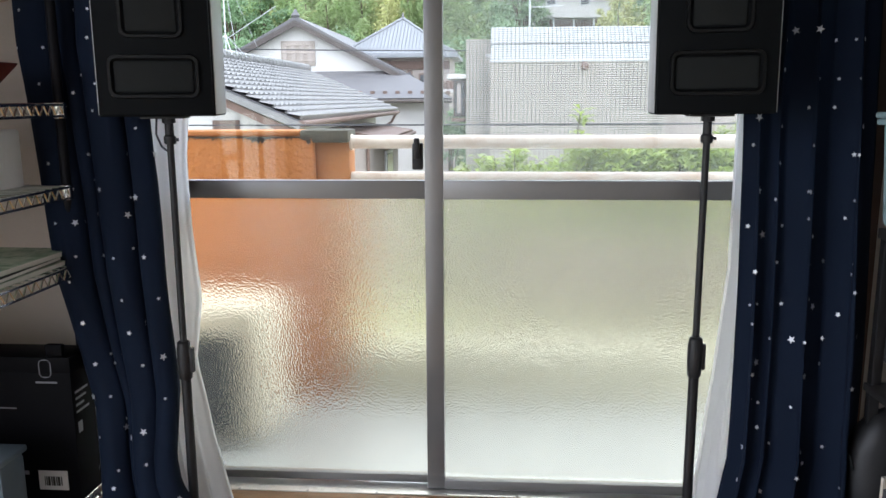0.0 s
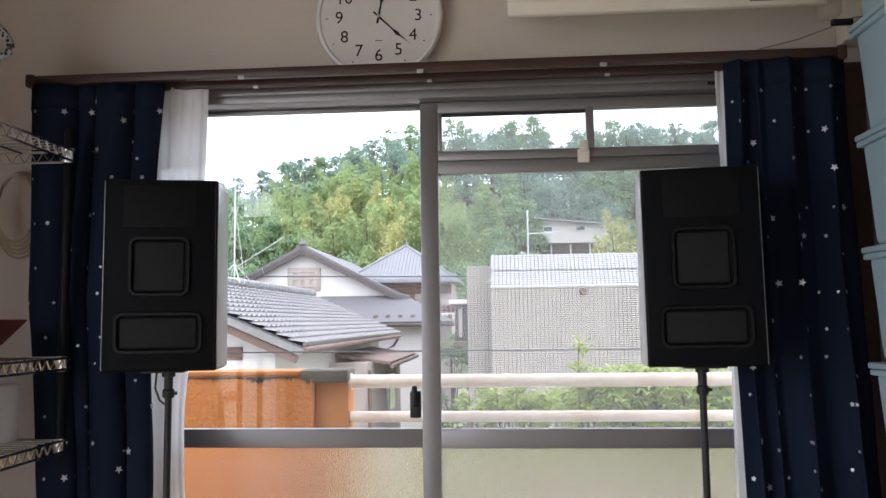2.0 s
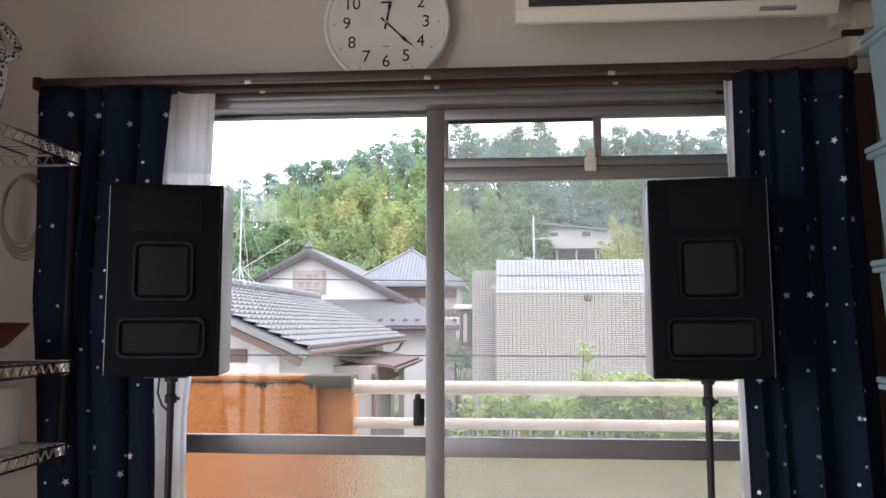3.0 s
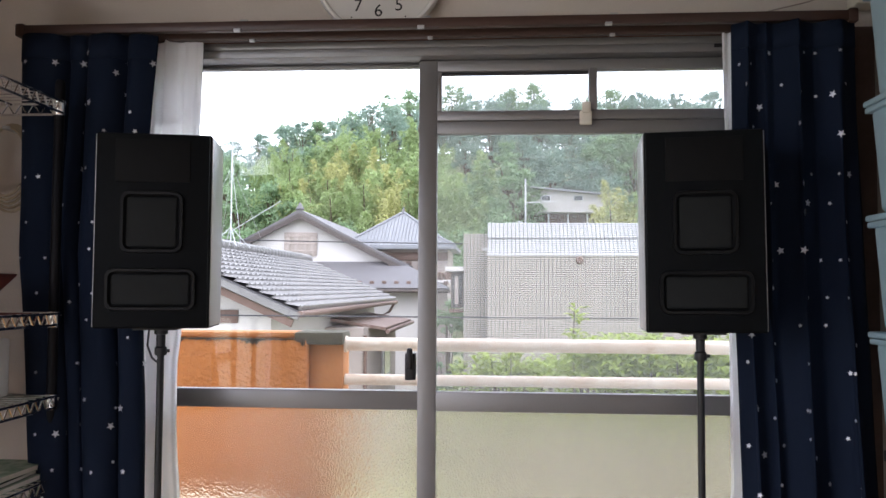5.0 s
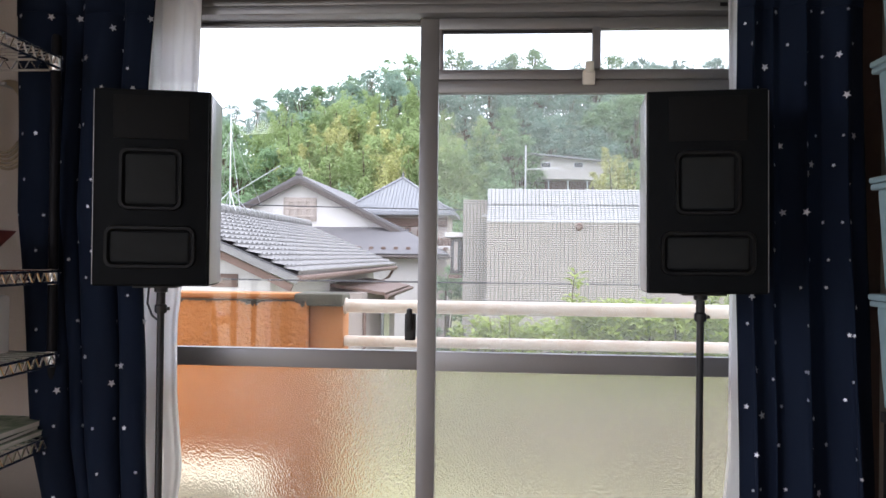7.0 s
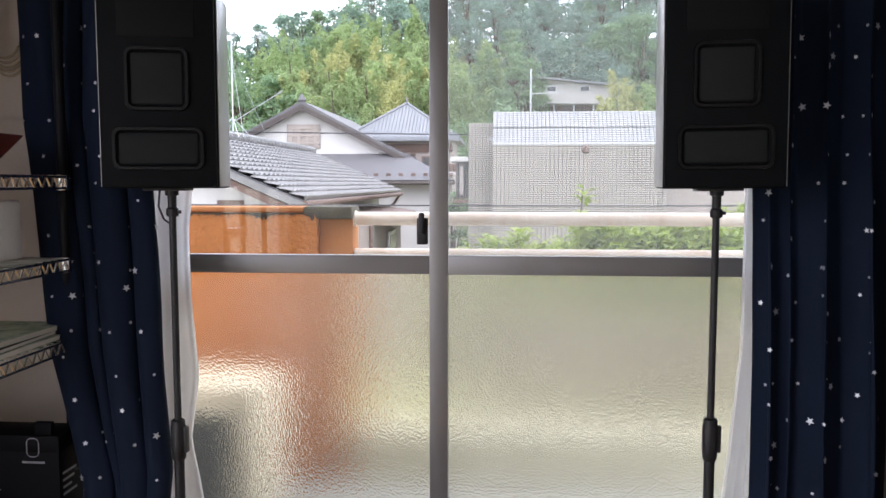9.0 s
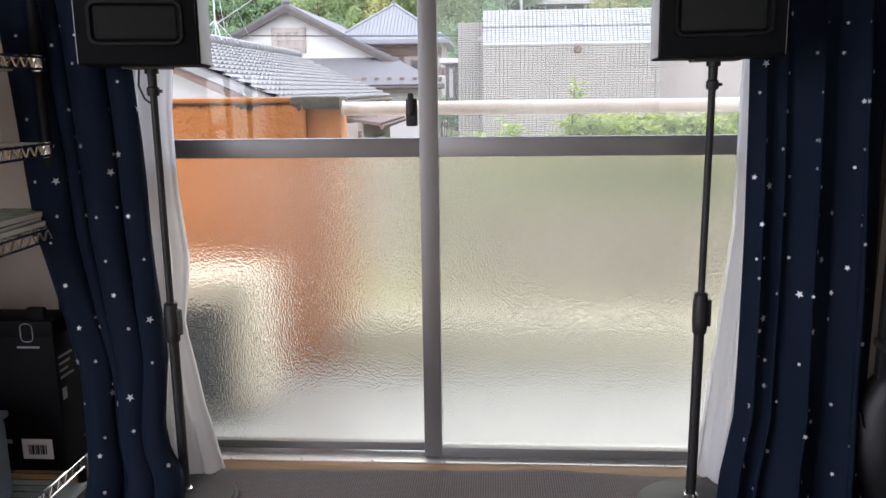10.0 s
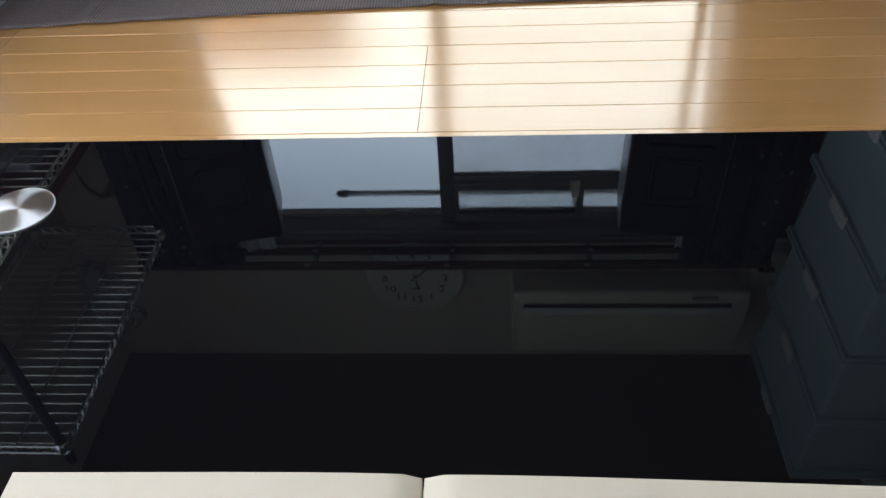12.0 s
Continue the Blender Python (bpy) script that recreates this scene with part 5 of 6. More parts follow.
part("lean_to_gutter", tube(bmesh.new(), [(-2.3, 15.4, 0.25), (-2.3, 20.6, 0.25)], 0.05, 8), M_BROWNWOOD, th)
part("lean_to_wall", boxm(WXR, -2.75, 14.9, 20.3, GZ, 0.35), M_HOUSEBEIGE, th)
part("side_gable_roof", slab(bmesh.new(), (-4.9, HY0 + 0.1, -0.35), (-3.2, HY0 + 0.1, 0.12), (-3.2, HY0 + 0.46, 0.16), (-4.9, HY0 + 0.46, -0.31), 0.06), M_BROWNWOOD, th)
part("down_pipe", tube(bmesh.new(), [(-2.7, 14.85, 0.2), (-2.7, 14.85, GZ)], 0.04, 8), M_BROWNWOOD, th)
for x, zz in ((-2.74, -0.45),):
    wdw = part("window", boxm(x - 0.01, x + 0.05, 17.6, 18.8, zz - 0.6, zz + 0.35, 0.01), M_STEEL, th)
    part("pane", boxm(x + 0.05, x + 0.06, 17.7, 18.7, zz - 0.5, zz + 0.27), M_WINDOW, wdw)

# antenna on the tiled roof
an = thing("roof_antenna", "thin steel television antenna with guy wires", "antenna", pose(-5.75, 15.0, 2.2))
part("mast", tube(bmesh.new(), [(0, 0, 0), (0, 0, 2.3)], 0.015, 8), M_STEEL, an)
part("boom", tube(bmesh.new(), [(-0.75, 0, 2.2), (0.7, 0.2, 2.14)], 0.011, 6), M_STEEL, an)
for k in range(9):
    x = -0.7 + 0.17 * k
    part("element", tube(bmesh.new(), [(x, -0.28 + 0.2 * (x + 0.75) / 1.45, 2.2 - 0.006 * k), (x, 0.28 + 0.2 * (x + 0.75) / 1.45, 2.2 - 0.006 * k)], 0.008, 5), M_STEEL, an)
for a in ((-0.5, 0.7), (0.55, 0.8), (0.5, -0.8), (-0.5, -0.8)):
    part("guy_wire", tube(bmesh.new(), [(0, 0, 1.7), (a[0], a[1], -0.12)], 0.004, 5), M_STEEL, an)
    part("roof_leg", tube(bmesh.new(), [(0, 0, 0.35), (a[0] * 0.55, a[1] * 0.55, -0.1)], 0.010, 5), M_STEEL, an)
part("side_boom", tube(bmesh.new(), [(0, 0, 0.25), (1.05, 0.25, 0.95)], 0.008, 5), M_STEEL, an)

# gabled house
GYY = 26.0
gh = thing("gabled_house", "white gabled house with a dark roof and a lattice vent", "house", pose(0, 0, 0))
pk, gz0, gxl, gxr = (-6.95, 3.82), 1.9, -10.9, -3.0
part("wall", prism(bmesh.new(), [(gxl + 0.6, GZ), (gxr - 0.6, GZ), (gxr - 0.6, 2.0), (pk[0], 3.75), (gxl + 0.6, 2.0)], "y", GYY, GYY + 9), M_HOUSEWHITE, gh)
def curve_roof(x1, sgn):
    bm = bmesh.new()
    prev = None
    for i in range(9):
        f = i / 8
        x = pk[0] + (x1 - pk[0]) * f
        z = pk[1] + 0.10 - 2.0 * (1.1 * f - 0.1 * f * f)
        row = [bm.verts.new((x, yy, z + dz)) for yy, dz in ((GYY - 0.3, -0.05), (GYY - 0.3, 0.1), (GYY + 9.5, 0.1), (GYY + 9.5, -0.05))]
        if prev:
            for k in range(4):
                bm.faces.new((prev[k], prev[(k + 1) % 4], row[(k + 1) % 4], row[k]))
        else:
            bm.faces.new(row)
        prev = row
    bm.faces.new(prev[::-1])
    return bm
part("roof", curve_roof(gxr, 1), M_SLATE, gh)
part("roof", curve_roof(gxl, -1), M_SLATE, gh)
part("ridge_ornament", lathe(bmesh.new(), [(0.12, 0), (0.16, 0.08), (0.10, 0.16), (0.03, 0.3)], pose(pk[0], GYY - 0.2, pk[1] + 0.14), 10), M_SLATE, gh)
vent = part("lattice_vent", boxm(-7.55, -6.35, GYY - 0.06, GYY, 2.35, 3.2, 0.01), M_LATTICE, gh, "weathered wooden lattice vent")
for k in range(4):
    part("vent_slat", boxm(-7.5 + 0.3 * k, -7.34 + 0.3 * k, GYY - 0.09, GYY - 0.06, 2.42, 3.14, 0.01), M_HOUSEBEIGE, vent)
for k in range(3):
    part("vent_rail", boxm(-7.53, -6.37, GYY - 0.1, GYY - 0.06, 2.5 + 0.26 * k, 2.56 + 0.26 * k, 0.01), M_LATTICE, vent)
for x1 in (gxr, gxl):
    part("barge_board", prism(bmesh.new(), [(pk[0], pk[1] + 0.06), (x1, pk[1] - 1.94), (x1, pk[1] - 2.14), (pk[0], pk[1] - 0.14)], "y", GYY - 0.34, GYY - 0.3), M_BARGE, gh)
part("skirt_roof", slab(bmesh.new(), (-10.6, GYY - 1.7, 1.12), (-1.45, GYY - 1.7, 1.12), (-3.3, GYY, 2.05), (-9.8, GYY, 2.05), 0.12), M_SLATE, gh)
part("skirt_wall", boxm(-10.0, -2.35, GYY - 1.2, GYY, GZ, 1.2), M_HOUSEWHITE, gh)
part("skirt_gutter", tube(bmesh.new(), [(-10.6, GYY - 1.74, 1.12), (-1.45, GYY - 1.74, 1.12)], 0.06, 8), M_BARGE, gh)
for k in range(12):
    part("snow_guard", boxm(-6.3 + 0.42 * k, -6.16 + 0.42 * k, GYY - 1.5, GYY - 1.4, 1.34, 1.46, 0.01), M_BROWNWOOD, gh)

# pyramid-roof house
PX, PY, PZ = -3.57, 28.7, 4.18
PEZ, PH = 2.66, 2.15
ph = thing("hipped_house", "house with a pale blue-grey ribbed pyramid roof", "house", pose(0, 0, 0))
bm = bmesh.new()
tip = bm.verts.new((PX, PY, PZ))
corner = ((-1, -1), (1, -1), (1, 1), (-1, 1))
mid = [bm.verts.new((PX + sx * PH * 0.8, PY + sy * PH * 0.8, PEZ + 0.34)) for sx, sy in corner]
e2 = [bm.verts.new((PX + sx * PH, PY + sy * PH, PEZ + 0.13)) for sx, sy in corner]
ev = [bm.verts.new((PX + sx * PH, PY + sy * PH, PEZ)) for sx, sy in corner]
bm.faces.new(ev[::-1])
for k in range(4):
    j = (k + 1) % 4
    bm.faces.new((ev[k], ev[j], e2[j], e2[k]))
    bm.faces.new((e2[k], e2[j], mid[j], mid[k]))
    bm.faces.new((mid[k], mid[j], tip))
part("roof", bm, M_BLUEROOF, ph)
for k in range(27):
    f = (k + 0.5) / 27
    x = PX - PH * 0.8 + PH * 1.6 * f
    t = 1 - abs(2 * f - 1)
    lowx = PX + (x - PX) / 0.8
    part("roof_seam", tube(bmesh.new(), [(lowx, PY - PH, PEZ + 0.135), (x, PY - PH * 0.8 - 0.004, PEZ + 0.346), (x, PY - PH * 0.8 * (1 - t), PEZ + 0.345 + (PZ - PEZ - 0.34) * t)], 0.013, 5), M_SEAM, ph)
for sx, sy in corner[:2]:
    part("hip_ridge", tube(bmesh.new(), [(PX + sx * PH, PY + sy * PH, PEZ + 0.14), (PX + sx * PH * 0.8, PY + sy * PH * 0.8, PEZ + 0.355), (PX, PY, PZ + 0.02)], 0.045, 6), M_BLUEROOF, ph)
part("eave_band", boxm(PX - PH - 0.02, PX + PH + 0.02, PY - PH - 0.04, PY - PH, PEZ - 0.03, PEZ + 0.10, 0.01), M_BLUEROOF, ph)
part("finial", lathe(bmesh.new(), [(0.08, 0), (0.05, 0.08), (0.02, 0.26)], pose(PX, PY, PZ - 0.02), 10), M_SLATE, ph)
part("wall", boxm(PX - 1.75, PX + 1.85, PY - 1.7, PY + 1.7, GZ, PEZ + 0.02), M_HOUSEBEIGE, ph)
part("fascia", boxm(PX - 1.77, PX + 1.87, PY - 1.76, PY - 1.7, PEZ - 0.42, PEZ - 0.12, 0.01), M_BROWNWOOD, ph)
for x0, x1, z0, z1 in ((-0.55, 0.12, 1.25, 2.15), (0.32, 0.52, 0.9, 2.22), (0.75, 1.05, 1.3, 2.1)):
    wdw = part("window", boxm(PX + x0, PX + x1, PY - 1.77, PY - 1.7, z0, z1, 0.01), M_BROWNWOOD, ph)
    part("pane", boxm(PX + x0 + 0.06, PX + x1 - 0.06, PY - 1.79, PY - 1.77, z0 + 0.06, z1 - 0.06), M_WINDOW, wdw)
balcony = part("balcony_slab", boxm(PX + 1.0, PX + 2.25, PY - 2.5, PY - 1.7, 1.42, 1.52, 0.01), M_HOUSEWHITE, ph, "pale projecting balcony slab")
rng = random.Random(31)
for k in range(6):
    x = PX + 1.2 + 0.16 * k
    part("balcony_clutter", lathe(bmesh.new(), [(0.05, 0), (0.08, 0.05), (0.10, 0.16 + 0.10 * rng.random()), (0.06, 0.3)], pose(x, PY - 2.2 - 0.1 * rng.random(), 1.52, 0, rng.uniform(-14, 14), 0), 8), M_BROWNWOOD, balcony, "brown pots and dry stems")

# tile-clad building
tb = thing("tiled_building", "pale tile-clad building with a sloping top coloured lighter", "building", pose(0, 0, 0))
BX0, BX1, BY, BZ = -0.07, 3.42, 14.13, 1.907
part("core", boxm(BX0 + 0.01, BX1 - 0.01, BY + 0.012, BY + 7, GZ, BZ), M_JOINT, tb)
part("side_core", boxm(-0.585, BX0 + 0.01, BY + 0.6, BY + 6, GZ, 2.38), M_JOINT, tb)
part("right_core", boxm(BX1 - 0.01, BX1 + 3.5, BY + 1.2, BY + 7, GZ, 2.1), M_HOUSEBEIGE, tb)
part("top_core", prism(bmesh.new(), [(BY + 0.012, BZ), (BY + 7, BZ), (BY + 7, 2.6), (BY + 0.5, 2.6)], "x", BX0 + 0.01, BX1 - 0.01), M_JOINT, tb)


def tile_field(name, o, ux, uz, nx, nz, mat, nrm):
    """Small facade tiles standing proud of dark joints."""
    o, ux, uz, nrm = Vector(o), Vector(ux), Vector(uz), Vector(nrm)
    vs, fs = [], []
    for i in range(nx):
        for j in range(nz):
            b = len(vs)
            c = o + ux * i + uz * j
            for out in (0.0, 0.011):
                for fa, fb in ((0.07, 0.15), (0.93, 0.15), (0.93, 0.85), (0.07, 0.85)):
                    p = c + ux * fa + uz * fb + nrm * out
                    vs.append((p.x, p.y, p.z))
            fs += [(b + 4, b + 5, b + 6, b + 7)] + [(b + k, b + (k + 1) % 4, b + 4 + (k + 1) % 4, b + 4 + k) for k in range(4)]
    ob = new(name, mesh_from(name, vs, fs, mat))
    ob.parent = tb
    return tagged(ob, kind="stuff")


tile_field("wall_tiles", (BX0, BY + 0.012, GZ), (0.0831, 0, 0), (0, 0, 0.0437), 42, 119, M_TILE, (0, -1, 0))
tile_field("side_wall_tiles", (-0.585, BY + 0.6, GZ), (0.0735, 0, 0), (0, 0, 0.0437), 7, 130, M_TILE, (0, -1, 0))
tile_field("top_tiles", (BX0, BY + 0.012, BZ), (0.0831, 0, 0), (0, 0.0325, 0.0462), 42, 15, M_TILE_TOP, (0, -0.818, 0.576))
part("top_joint", boxm(BX0, BX1, BY + 0.235, BY + 0.262, BZ + 0.345, BZ + 0.357), M_JOINT, tb, "dark movement joint")
bay = part("bay_window", boxm(-0.86, -0.585, BY + 0.75, BY + 1.9, 0.80, 1.56, 0.01), M_BARGE, tb, "dark-framed bay window with a pale canopy")
part("bay_pane", boxm(-0.82, -0.63, BY + 0.735, BY + 0.75, 0.86, 1.50), M_WINDOW, bay)
part("bay_drape", boxm(-0.78, -0.70, BY + 0.728, BY + 0.735, 0.88, 1.48), M_HOUSEBEIGE, bay, "pale drape behind the pane")
part("bay_canopy", boxm(-0.98, -0.585, BY + 0.62, BY + 1.95, 1.58, 1.68, 0.012), M_HOUSEWHITE, bay)
part("bay_bracket", boxm(-0.90, -0.60, BY + 0.72, BY + 0.78, 0.70, 0.78, 0.01), M_BROWNWOOD, bay)
part("top_edge", boxm(BX0 - 0.01, BX1 + 0.01, BY - 0.02, BY + 0.012, BZ - 0.02, BZ + 0.02, 0.005), M_TILE_TOP, tb)
part("vent_cap", lathe(bmesh.new(), [(0.07, 0), (0.085, 0.03), (0.06, 0.09)], pose(1.80, BY, 1.80, 90), 16), M_BROWNWOOD, tb, "rusty round vent cap")
part("rust_streak", boxm(1.81, 1.84, BY - 0.004, BY + 0.002, 0.2, 1.72), material("rust_stain", (0.27, 0.23, 0.19), 0.7, second=(0.34, 0.31, 0.27), scale=3), tb, "faint brown water stain")
part("corner_spout", boxm(BX0 - 0.1, BX0, BY + 0.1, BY + 0.16, 2.0, 2.05, 0.005), M_TILE_TOP, tb)

# hillside house on stilts
hh = thing("hillside_house", "long white hillside house raised on steel posts", "house", pose(0, 60, 0))
part("wall", prism(bmesh.new(), [(2.5, 7.2), (8.3, 7.15), (8.3, 8.5), (2.5, 9.08)], "y", 0, 4), M_HILLWHITE, hh)
part("roof", slab(bmesh.new(), (2.3, -0.5, 9.08), (8.6, -0.5, 8.46), (8.6, 4.5, 8.56), (2.3, 4.5, 9.18), 0.13), M_BLUEROOF, hh)
bm = bmesh.new()
low = [bm.verts.new(p) for p in ((6.8, 5, 8.5), (9.4, 5, 8.5), (9.4, 9, 8.5), (6.8, 9, 8.5))]
tip = [bm.verts.new(p) for p in ((7.9, 6.4, 10.3), (7.9, 7.6, 10.3))]
for q in ((low[0], low[1], tip[0]), (low[1], low[2], tip[1], tip[0]), (low[2], low[3], tip[1]), (low[3], low[0], tip[0], tip[1]), tuple(low[::-1])):
    bm.faces.new(q)
part("rear_roof", bm, M_SLATE, hh, "grey hipped roof behind")
for x in (3.4, 5.9):
    wdw = part("window", boxm(x, x + 0.75, -0.06, 0, 8.05, 8.5, 0.02), M_STEEL, hh)
    part("pane", boxm(x + 0.06, x + 0.69, -0.08, -0.06, 8.11, 8.44), M_WINDOW, wdw)
for x in (2.6, 4.0, 5.5, 7.0, 8.4):
    part("post", tube(bmesh.new(), [(x, 0.3, 2.0), (x, 0.3, 7.2)], 0.07, 6), M_STEEL, hh)
part("undercroft", boxm(2.9, 8.4, 1.2, 3.9, 2.0, 7.2), M_BROWNWOOD, hh)
pole = thing("utility_pole", "slim steel pole with a lamp arm beside the hillside house", "pole", pose(2.1, 57, 0))
part("shaft", tube(bmesh.new(), [(0, 0, 0), (0, 0, 9.4)], 0.07, 8), M_STEEL, pole)
part("lamp_arm", tube(bmesh.new(), [(0, 0, 6.0), (-0.5, 0, 6.2), (-0.8, 0, 6.1)], 0.05, 6), M_STEEL, pole)
part("cross_arm", tube(bmesh.new(), [(0, 0, 7.6), (2.4, 0, 7.7)], 0.04, 6), M_STEEL, pole)

# overhead cables
for x0, x1, yy, za, zb, sag, r in ((-14, 12, 9.0, 0.86, 0.86, 0.05, 0.012), (-30, 30, 20.0, 3.3, 2.6, 0.5, 0.018)):
    bm = tube(bmesh.new(), [(x0 + (x1 - x0) * k / 24, yy, za + (zb - za) * k / 24 - sag * (1 - (2 * k / 24 - 1) ** 2)) for k in range(25)], r, 6)
    tagged(new("overhead_cable", finish(bm, "overhead_cable", M_CABLE, 60)), "thin dark overhead cable with hanging raindrops", "cable", "overhead cables")


# ---- plants ----
def leaves_mesh(name, centres, sizes, mat, rng, droop=0.3, aspect=2.2, lay=0.6):
    """Small pointed leaf blades, one four-cornered face each."""
    n = len(centres)
    d = np.stack([rng.normal(size=n), rng.normal(size=n), rng.normal(size=n) * lay + 0.15], 1)
    d /= np.linalg.norm(d, axis=1)[:, None]
    s = np.cross(d, rng.normal(size=(n, 3)))
    s /= np.linalg.norm(s, axis=1)[:, None]
    L, W = sizes[:, None] * 0.5, sizes[:, None] * 0.5 / aspect
    tip = centres + d * L - np.array((0, 0, droop)) * L
    v = np.stack([centres - d * L, centres - s * W, tip, centres + s * W], 1).reshape(-1, 3)
    return quads(name, v, mat)


def quads(name, v, mat):
    n = len(v) // 4
    mesh = bpy.data.meshes.new(name)
    mesh.vertices.add(n * 4)
    mesh.vertices.foreach_set("co", v.astype(np.float32).ravel())
    mesh.loops.add(n * 4)
    mesh.loops.foreach_set("vertex_index", np.arange(n * 4, dtype=np.int32))
    mesh.polygons.add(n)
    mesh.polygons.foreach_set("loop_start", np.arange(0, n * 4, 4, dtype=np.int32))
    mesh.materials.append(mat)
    mesh.update(calc_edges=True)
    return mesh


def rosettes(name, tips, leaf, mat, rng, blades=9):
    """Whorls of long leaves round each shoot tip, arching outwards."""
    out = []
    for tx, ty, tz in tips:
        turn, full = rng.uniform(0, 6.3), leaf * rng.uniform(0.75, 1.25)
        for k in range(blades):
            a = turn + 2.4 * k
            rise = rng.uniform(0.15, 0.8) if k < 6 else rng.uniform(0.8, 1.6)
            ln = full * rng.uniform(0.75, 1.1)
            w = ln * 0.25
            ca, sa = math.cos(a), math.sin(a)
            ax = np.array((ca, sa, rise)) / math.sqrt(1 + rise * rise)
            side = np.array((-sa, ca, 0.0))
            o = np.array((tx, ty, tz - 0.012 * k * leaf / 0.1))
            m = o + ax * ln * 0.55
            e = o + ax * ln + np.array((ca, sa, 0)) * ln * 0.08 - np.array((0, 0, 0.28 * ln))
            fold = np.array((0, 0, 0.3 * w))
            out += [o, m - side * w + fold, e, m, o, m, e, m + side * w + fold]
    return quads(name, np.array(out), mat)


rng = np.random.default_rng(7)
def shrub(x, y, top, spread, shoots, leaf, label):
    root = thing("shrub", label, "shrub", pose(x, y, hill(x, y)), "garden shrubs")
    h = top - hill(x, y)
    tips = []
    for k in range(9):
        a = 2 * math.pi * k / 9
        r = spread * rng.uniform(0.3, 0.95)
        end = Vector((r * math.cos(a), r * math.sin(a) * 0.6, h - 0.06 - 0.2 * rng.random()))
        part("stem", tube(bmesh.new(), [(0, 0, 0), (0.15 * end.x, 0.15 * end.y, h * 0.5), (0.7 * end.x, 0.7 * end.y, h * 0.85), tuple(end)], [0.03, 0.022, 0.012, 0.005], 6), M_BARK, root)
        tips.append(tuple(end))
    for k in range(shoots):
        a, r = rng.uniform(0, 6.3), spread * 1.05 * math.sqrt(rng.random())
        dome = h - 0.02 - 0.16 * (r / spread) ** 2 - 0.55 * rng.random() ** 2.2
        tips.append((r * math.cos(a), 0.7 * r * math.sin(a), dome))
    cr = new("crown", rosettes("crown", tips, leaf, M_LEAF_SHRUB, rng))
    cr.parent = root
    return root


for x, y, top, sp, cnt, lf in ((1.85, 4.3, 0.84, 0.34, 120, 0.10), (0.30, 3.9, 0.78, 0.24, 60, 0.10), (0.92, 3.7, 0.86, 0.40, 170, 0.10), (1.50, 3.6, 0.88, 0.42, 190, 0.10),
                               (2.15, 3.9, 0.90, 0.45, 170, 0.10), (1.25, 4.6, 0.88, 0.5, 150, 0.10), (2.9, 4.2, 0.93, 0.5, 140, 0.10), (0.60, 5.0, 0.66, 0.3, 50, 0.10),
                               (0.0, 4.1, 0.74, 0.22, 45, 0.10), (2.45, 4.8, 1.02, 0.5, 130, 0.10)):
    shrub(x, y, top, sp, cnt, lf, "bright green leafy garden shrub behind the handrail")
sp = thing("sapling", "slim young shoot with long green leaves rising over the rail", "sapling", pose(0.70, 3.5, GZ))
part("stem", tube(bmesh.new(), [(0, 0, 0), (0.02, 0, 2.5), (0.0, 0, 4.2), (0.015, 0, 4.40)], [0.02, 0.014, 0.007, 0.004], 6), M_BARK, sp)
tips = [(0.015, 0, 4.38), (0.05, 0.02, 4.36), (0.0, 0, 4.22), (0.03, -0.02, 4.20), (-0.02, 0, 4.12), (0.02, 0.01, 4.06)]
cr = new("crown", rosettes("crown", tips, 0.13, M_LEAF_SHRUB, rng, 8))
cr.parent = sp
small_plant = thing("sapling", "slim shoot of long green leaves among the shrubs", "sapling", pose(0.26, 3.6, GZ))
part("stem", tube(bmesh.new(), [(0, 0, 0), (0.01, 0, 2.5), (0.0, 0, 4.1)], [0.02, 0.012, 0.004], 6), M_BARK, small_plant)
cr = new("crown", rosettes("crown", [(0, 0, 4.1), (0.03, 0, 4.04), (-0.02, 0, 3.96)], 0.11, M_LEAF_SHRUB, rng, 8))
cr.parent = small_plant


# ---- wooded hill: trees as one mass each kind ----
def broadleaf(x, y, h, r, per, airy=False):
    """Points and sizes of the leaves of one crown: many small tufts on a few spreading boughs."""
    z0 = hill(x, y)
    cs, limbs = [], []
    tufts = int(rng.integers(40, 56))
    for q in range(tufts):
        a, t = rng.uniform(0, 6.3), rng.random() ** 0.8
        reach = r * (0.35 + 0.65 * math.sin(math.pi * min(1.0, 0.18 + 0.74 * t))) * rng.uniform(0.55, 1.0) * (1 - 0.45 * t)
        c = np.array((x + reach * math.cos(a), y + reach * math.sin(a), z0 + h * (0.10 + 0.86 * t)))
        rad = r * (rng.uniform(0.22, 0.40) if airy else rng.uniform(0.15, 0.30))
        k = int(per / tufts * rng.uniform(0.6, 1.4))
        d = rng.normal(size=(k, 3))
        d /= np.linalg.norm(d, axis=1)[:, None]
        d[:, 2] = np.where(d[:, 2] < -0.3, -d[:, 2], d[:, 2])
        reachout = np.abs(rng.normal(size=(k, 1))) * 0.75 if airy else 0.6 + 0.55 * rng.random((k, 1))
        cs.append(c + d * np.array((rad, rad, rad * 0.72)) * reachout)
        if q % 4 == 0:
            limbs.append(c)
    return np.concatenate(cs), limbs


def crest_tree(x, y, h, r, per):
    return broadleaf(x, y, h, r, per, True)


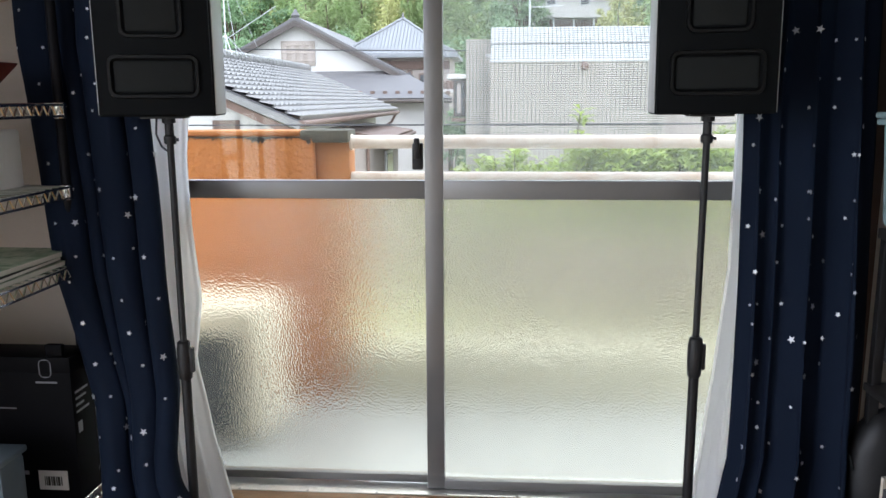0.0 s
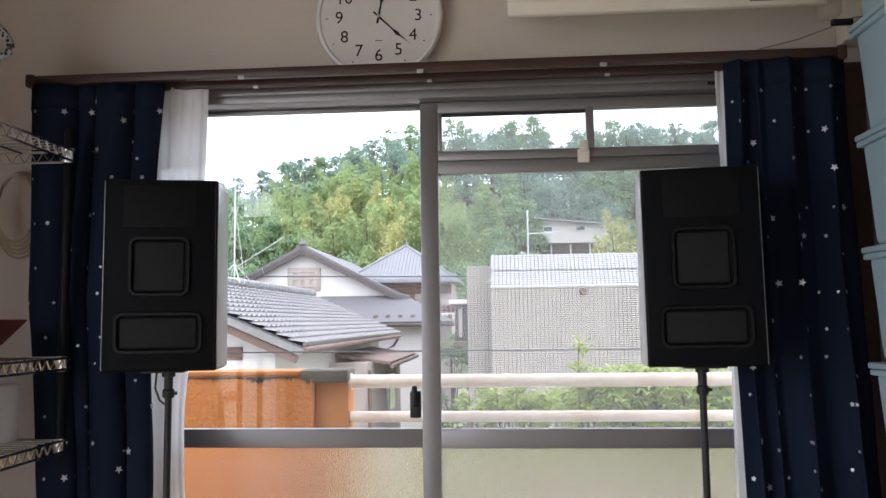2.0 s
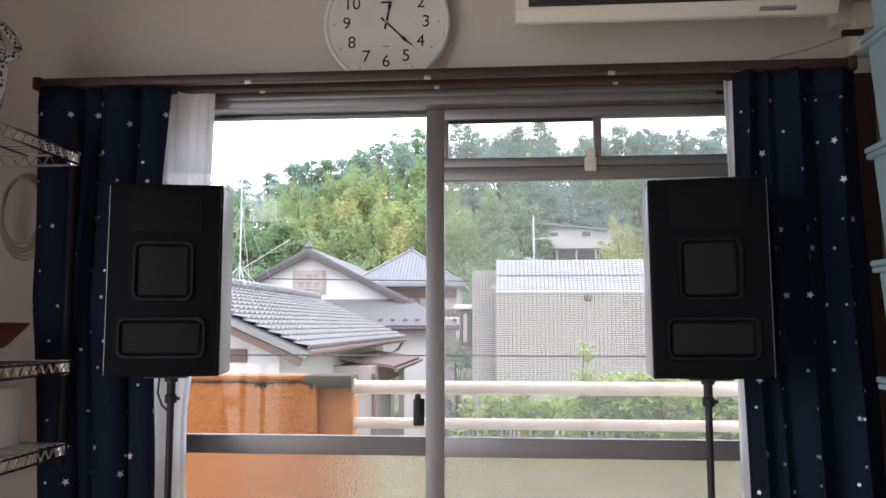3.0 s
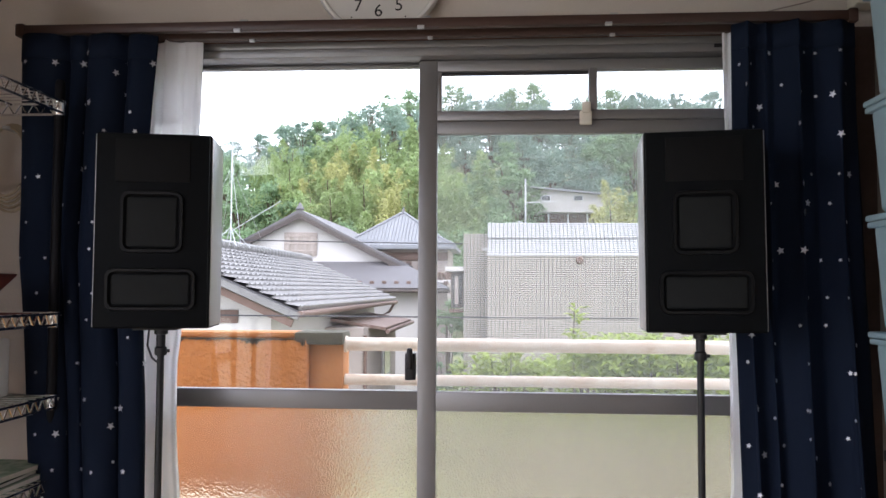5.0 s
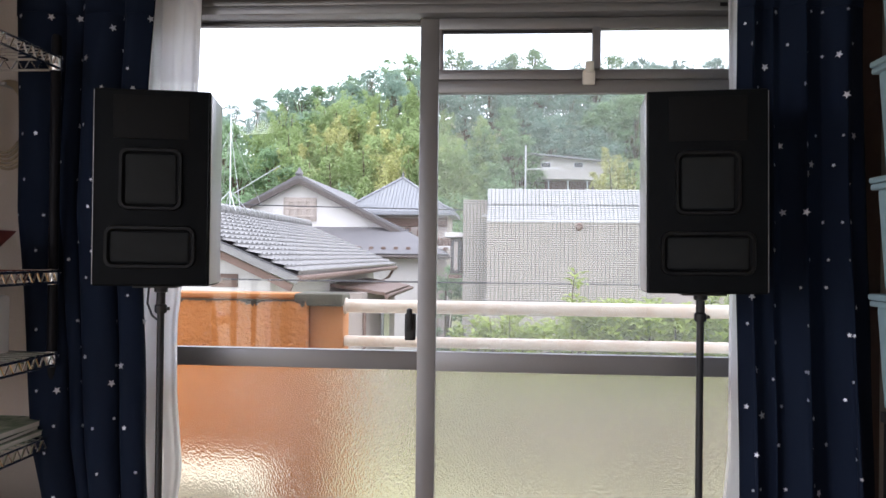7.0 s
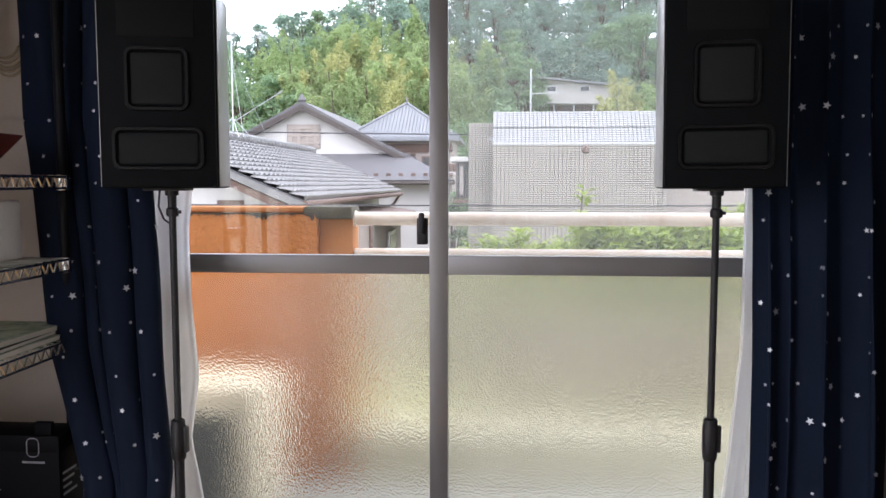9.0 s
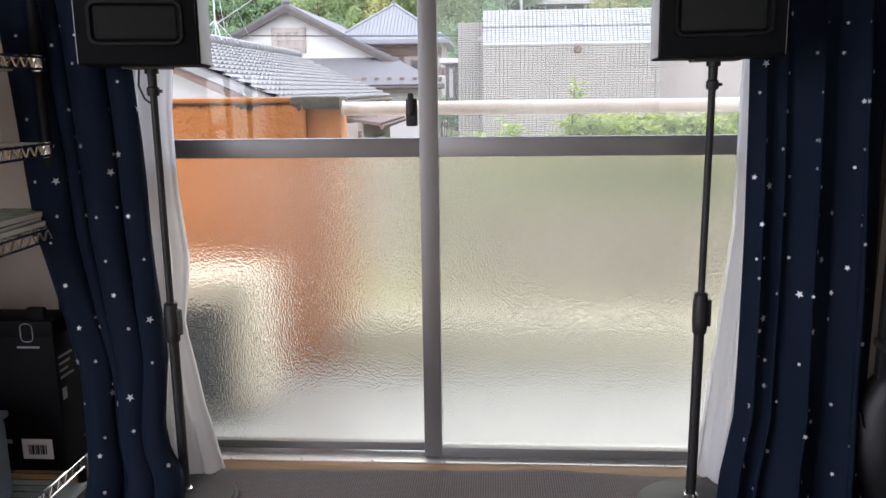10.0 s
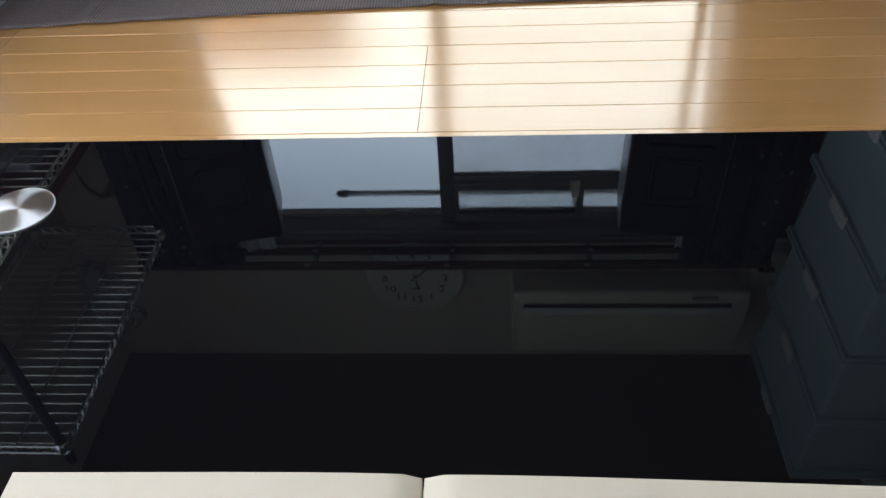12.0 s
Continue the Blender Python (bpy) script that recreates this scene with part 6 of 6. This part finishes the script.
def bamboo(x, y, h, r, per):
    """Points of the leaves of one clump: arching culms with plumes that narrow to a nodding tip."""
    z0 = hill(x, y)
    cs = []
    culms = int(rng.integers(7, 11))
    for q in range(culms):
        a = rng.uniform(0, 6.3)
        bx, by = x + r * 0.7 * rng.normal() * 0.6, y + r * 0.5 * rng.normal()
        tall, bend = h * rng.uniform(0.68, 1.0), rng.uniform(0.4, 1.5)
        k = per // culms
        t = 0.22 + 0.78 * rng.random(k) ** 0.85
        off = bend * t ** 3
        spread = 0.62 * (1.02 - t) ** 0.6 * (0.65 + 0.5 * np.sin(t * 21 + a) ** 2) + 0.05
        p = np.stack([bx + off * math.cos(a), by + off * math.sin(a), z0 + tall * (t - 0.09 * t ** 5)], 1)
        cs.append(p + rng.normal(size=(k, 3)) * np.stack([spread, spread, spread * 0.4], 1))
    return np.concatenate(cs), []


def woods(name, spots, mat, per, leaf, grow, label, droop, aspect, lay):
    cs, trunk = [], bmesh.new()
    for x, y, h, r in spots:
        pts, limbs = grow(x, y, h, r, per)
        cs.append(pts)
        z0 = hill(x, y)
        tube(trunk, [(x, y, z0 - 0.3), (x + 0.2, y, z0 + h * 0.4), (x, y, z0 + h * 0.8)], [0.16, 0.11, 0.04], 5)
        for c in limbs:
            tube(trunk, [(x + 0.1, y, z0 + h * 0.3), tuple((c + np.array((x, y, z0 + h * 0.5))) / 2), tuple(c)], [0.09, 0.06, 0.02], 4)
    cs = np.concatenate(cs)
    root = thing(name, label, "woods", kind="stuff")
    cr = new("crown", leaves_mesh(name, cs, leaf * rng.uniform(0.6, 1.35, len(cs)), mat, rng, droop, aspect, lay))
    cr.parent = root
    part("trunk", trunk, M_BARK, root)


def scatter(n, x0, x1, y0, y1, h0, h1, r0, r1):
    """Trees at uneven but not crowded places over a patch of the slope."""
    out = []
    for k in range(n):
        out.append((x0 + (x1 - x0) * (k + rng.random()) / n, rng.uniform(y0, y1), rng.uniform(h0, h1), rng.uniform(r0, r1)))
    return out


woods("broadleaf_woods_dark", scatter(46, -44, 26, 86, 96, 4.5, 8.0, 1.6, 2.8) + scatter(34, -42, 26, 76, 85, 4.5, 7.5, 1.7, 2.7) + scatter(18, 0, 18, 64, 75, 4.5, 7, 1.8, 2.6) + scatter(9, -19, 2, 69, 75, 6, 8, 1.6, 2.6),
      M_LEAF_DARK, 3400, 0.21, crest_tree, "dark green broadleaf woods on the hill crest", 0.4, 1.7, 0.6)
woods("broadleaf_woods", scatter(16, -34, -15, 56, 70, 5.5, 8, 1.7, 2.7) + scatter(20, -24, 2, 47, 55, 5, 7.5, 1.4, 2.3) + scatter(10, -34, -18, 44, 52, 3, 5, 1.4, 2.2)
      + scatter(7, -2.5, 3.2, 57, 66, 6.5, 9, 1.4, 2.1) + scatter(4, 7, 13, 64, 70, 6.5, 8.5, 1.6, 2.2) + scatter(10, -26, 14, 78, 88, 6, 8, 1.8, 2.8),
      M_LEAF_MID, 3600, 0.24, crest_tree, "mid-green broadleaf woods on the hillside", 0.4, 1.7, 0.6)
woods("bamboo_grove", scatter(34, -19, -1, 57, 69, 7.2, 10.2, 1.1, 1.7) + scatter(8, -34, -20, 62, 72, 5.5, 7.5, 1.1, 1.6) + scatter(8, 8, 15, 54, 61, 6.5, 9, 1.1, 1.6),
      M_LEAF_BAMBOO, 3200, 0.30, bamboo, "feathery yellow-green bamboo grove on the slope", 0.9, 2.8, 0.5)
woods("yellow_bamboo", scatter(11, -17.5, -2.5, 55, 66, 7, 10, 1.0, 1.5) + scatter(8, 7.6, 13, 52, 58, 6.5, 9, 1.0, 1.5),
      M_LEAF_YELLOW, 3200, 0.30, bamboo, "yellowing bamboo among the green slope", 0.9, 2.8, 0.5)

# a young tree between the houses
gt = thing("garden_tree", "small green broadleaf tree between the houses", "tree", pose(0, 0, 0))
pts, limbs = broadleaf(-1.28, 20.0, 4.25, 0.95, 5200)
cr = new("crown", leaves_mesh("crown", pts, 0.10 * rng.uniform(0.6, 1.35, len(pts)), M_LEAF_MID, rng, 0.4, 1.8))
cr.parent = gt
bm = tube(bmesh.new(), [(-1.28, 20, GZ - 0.1), (-1.25, 20, GZ + 2), (-1.28, 20, GZ + 3.6)], [0.07, 0.05, 0.02], 7)
for c in limbs:
    tube(bm, [(-1.26, 20, GZ + 1.2), tuple((c + np.array((-1.28, 20, GZ + 2))) / 2), tuple(c)], [0.03, 0.02, 0.008], 5)
part("trunk", bm, M_BARK, gt)

# ---- floor strips, last ----
STRIP = 0.0757
strip_len = 1.818
mesh_cache = {}
rngp = random.Random(2)
first = -0.766 + 8 * STRIP
for r in range(48):
    y1 = first - STRIP * r
    y0 = y1 - STRIP
    if y1 < YB:
        break
    boardn = (r - 8) // 4
    start = 0.008 + (0.0 if boardn % 2 == 0 else 0.945)
    cuts = sorted({XL, XR} | {round(start + k * strip_len, 4) for k in range(-2, 3) if XL < start + k * strip_len < XR})
    for a, b in zip(cuts, cuts[1:]):
        top = min(y1, -0.151)
        if top - y0 < 0.01:
            continue
        key = (round(b - a, 4), round(top - y0, 4))
        if key not in mesh_cache:
            bm = bmesh.new()
            w, d = key
            g = 0.0007
            lo = [bm.verts.new((x, yy, -0.006)) for x, yy in ((0.0002, g), (w - 0.0002, g), (w - 0.0002, d - g), (0.0002, d - g))]
            md = [bm.verts.new((v.co.x, v.co.y, -0.0022)) for v in lo]
            hi = [bm.verts.new((x, yy, 0)) for x, yy in ((0.0006, 0.0013), (w - 0.0006, 0.0013), (w - 0.0006, d - 0.0013), (0.0006, d - 0.0013))]
            bm.faces.new(hi)
            for k in range(4):
                bm.faces.new((lo[k], lo[(k + 1) % 4], md[(k + 1) % 4], md[k]))
                bm.faces.new((md[k], md[(k + 1) % 4], hi[(k + 1) % 4], hi[k]))
            mesh_cache[key] = finish(bm, "plank", M_PLANK)
        pl = new("plank", mesh_cache[key])
        pl.parent = floor
        pl.location = (a, y0, 0)
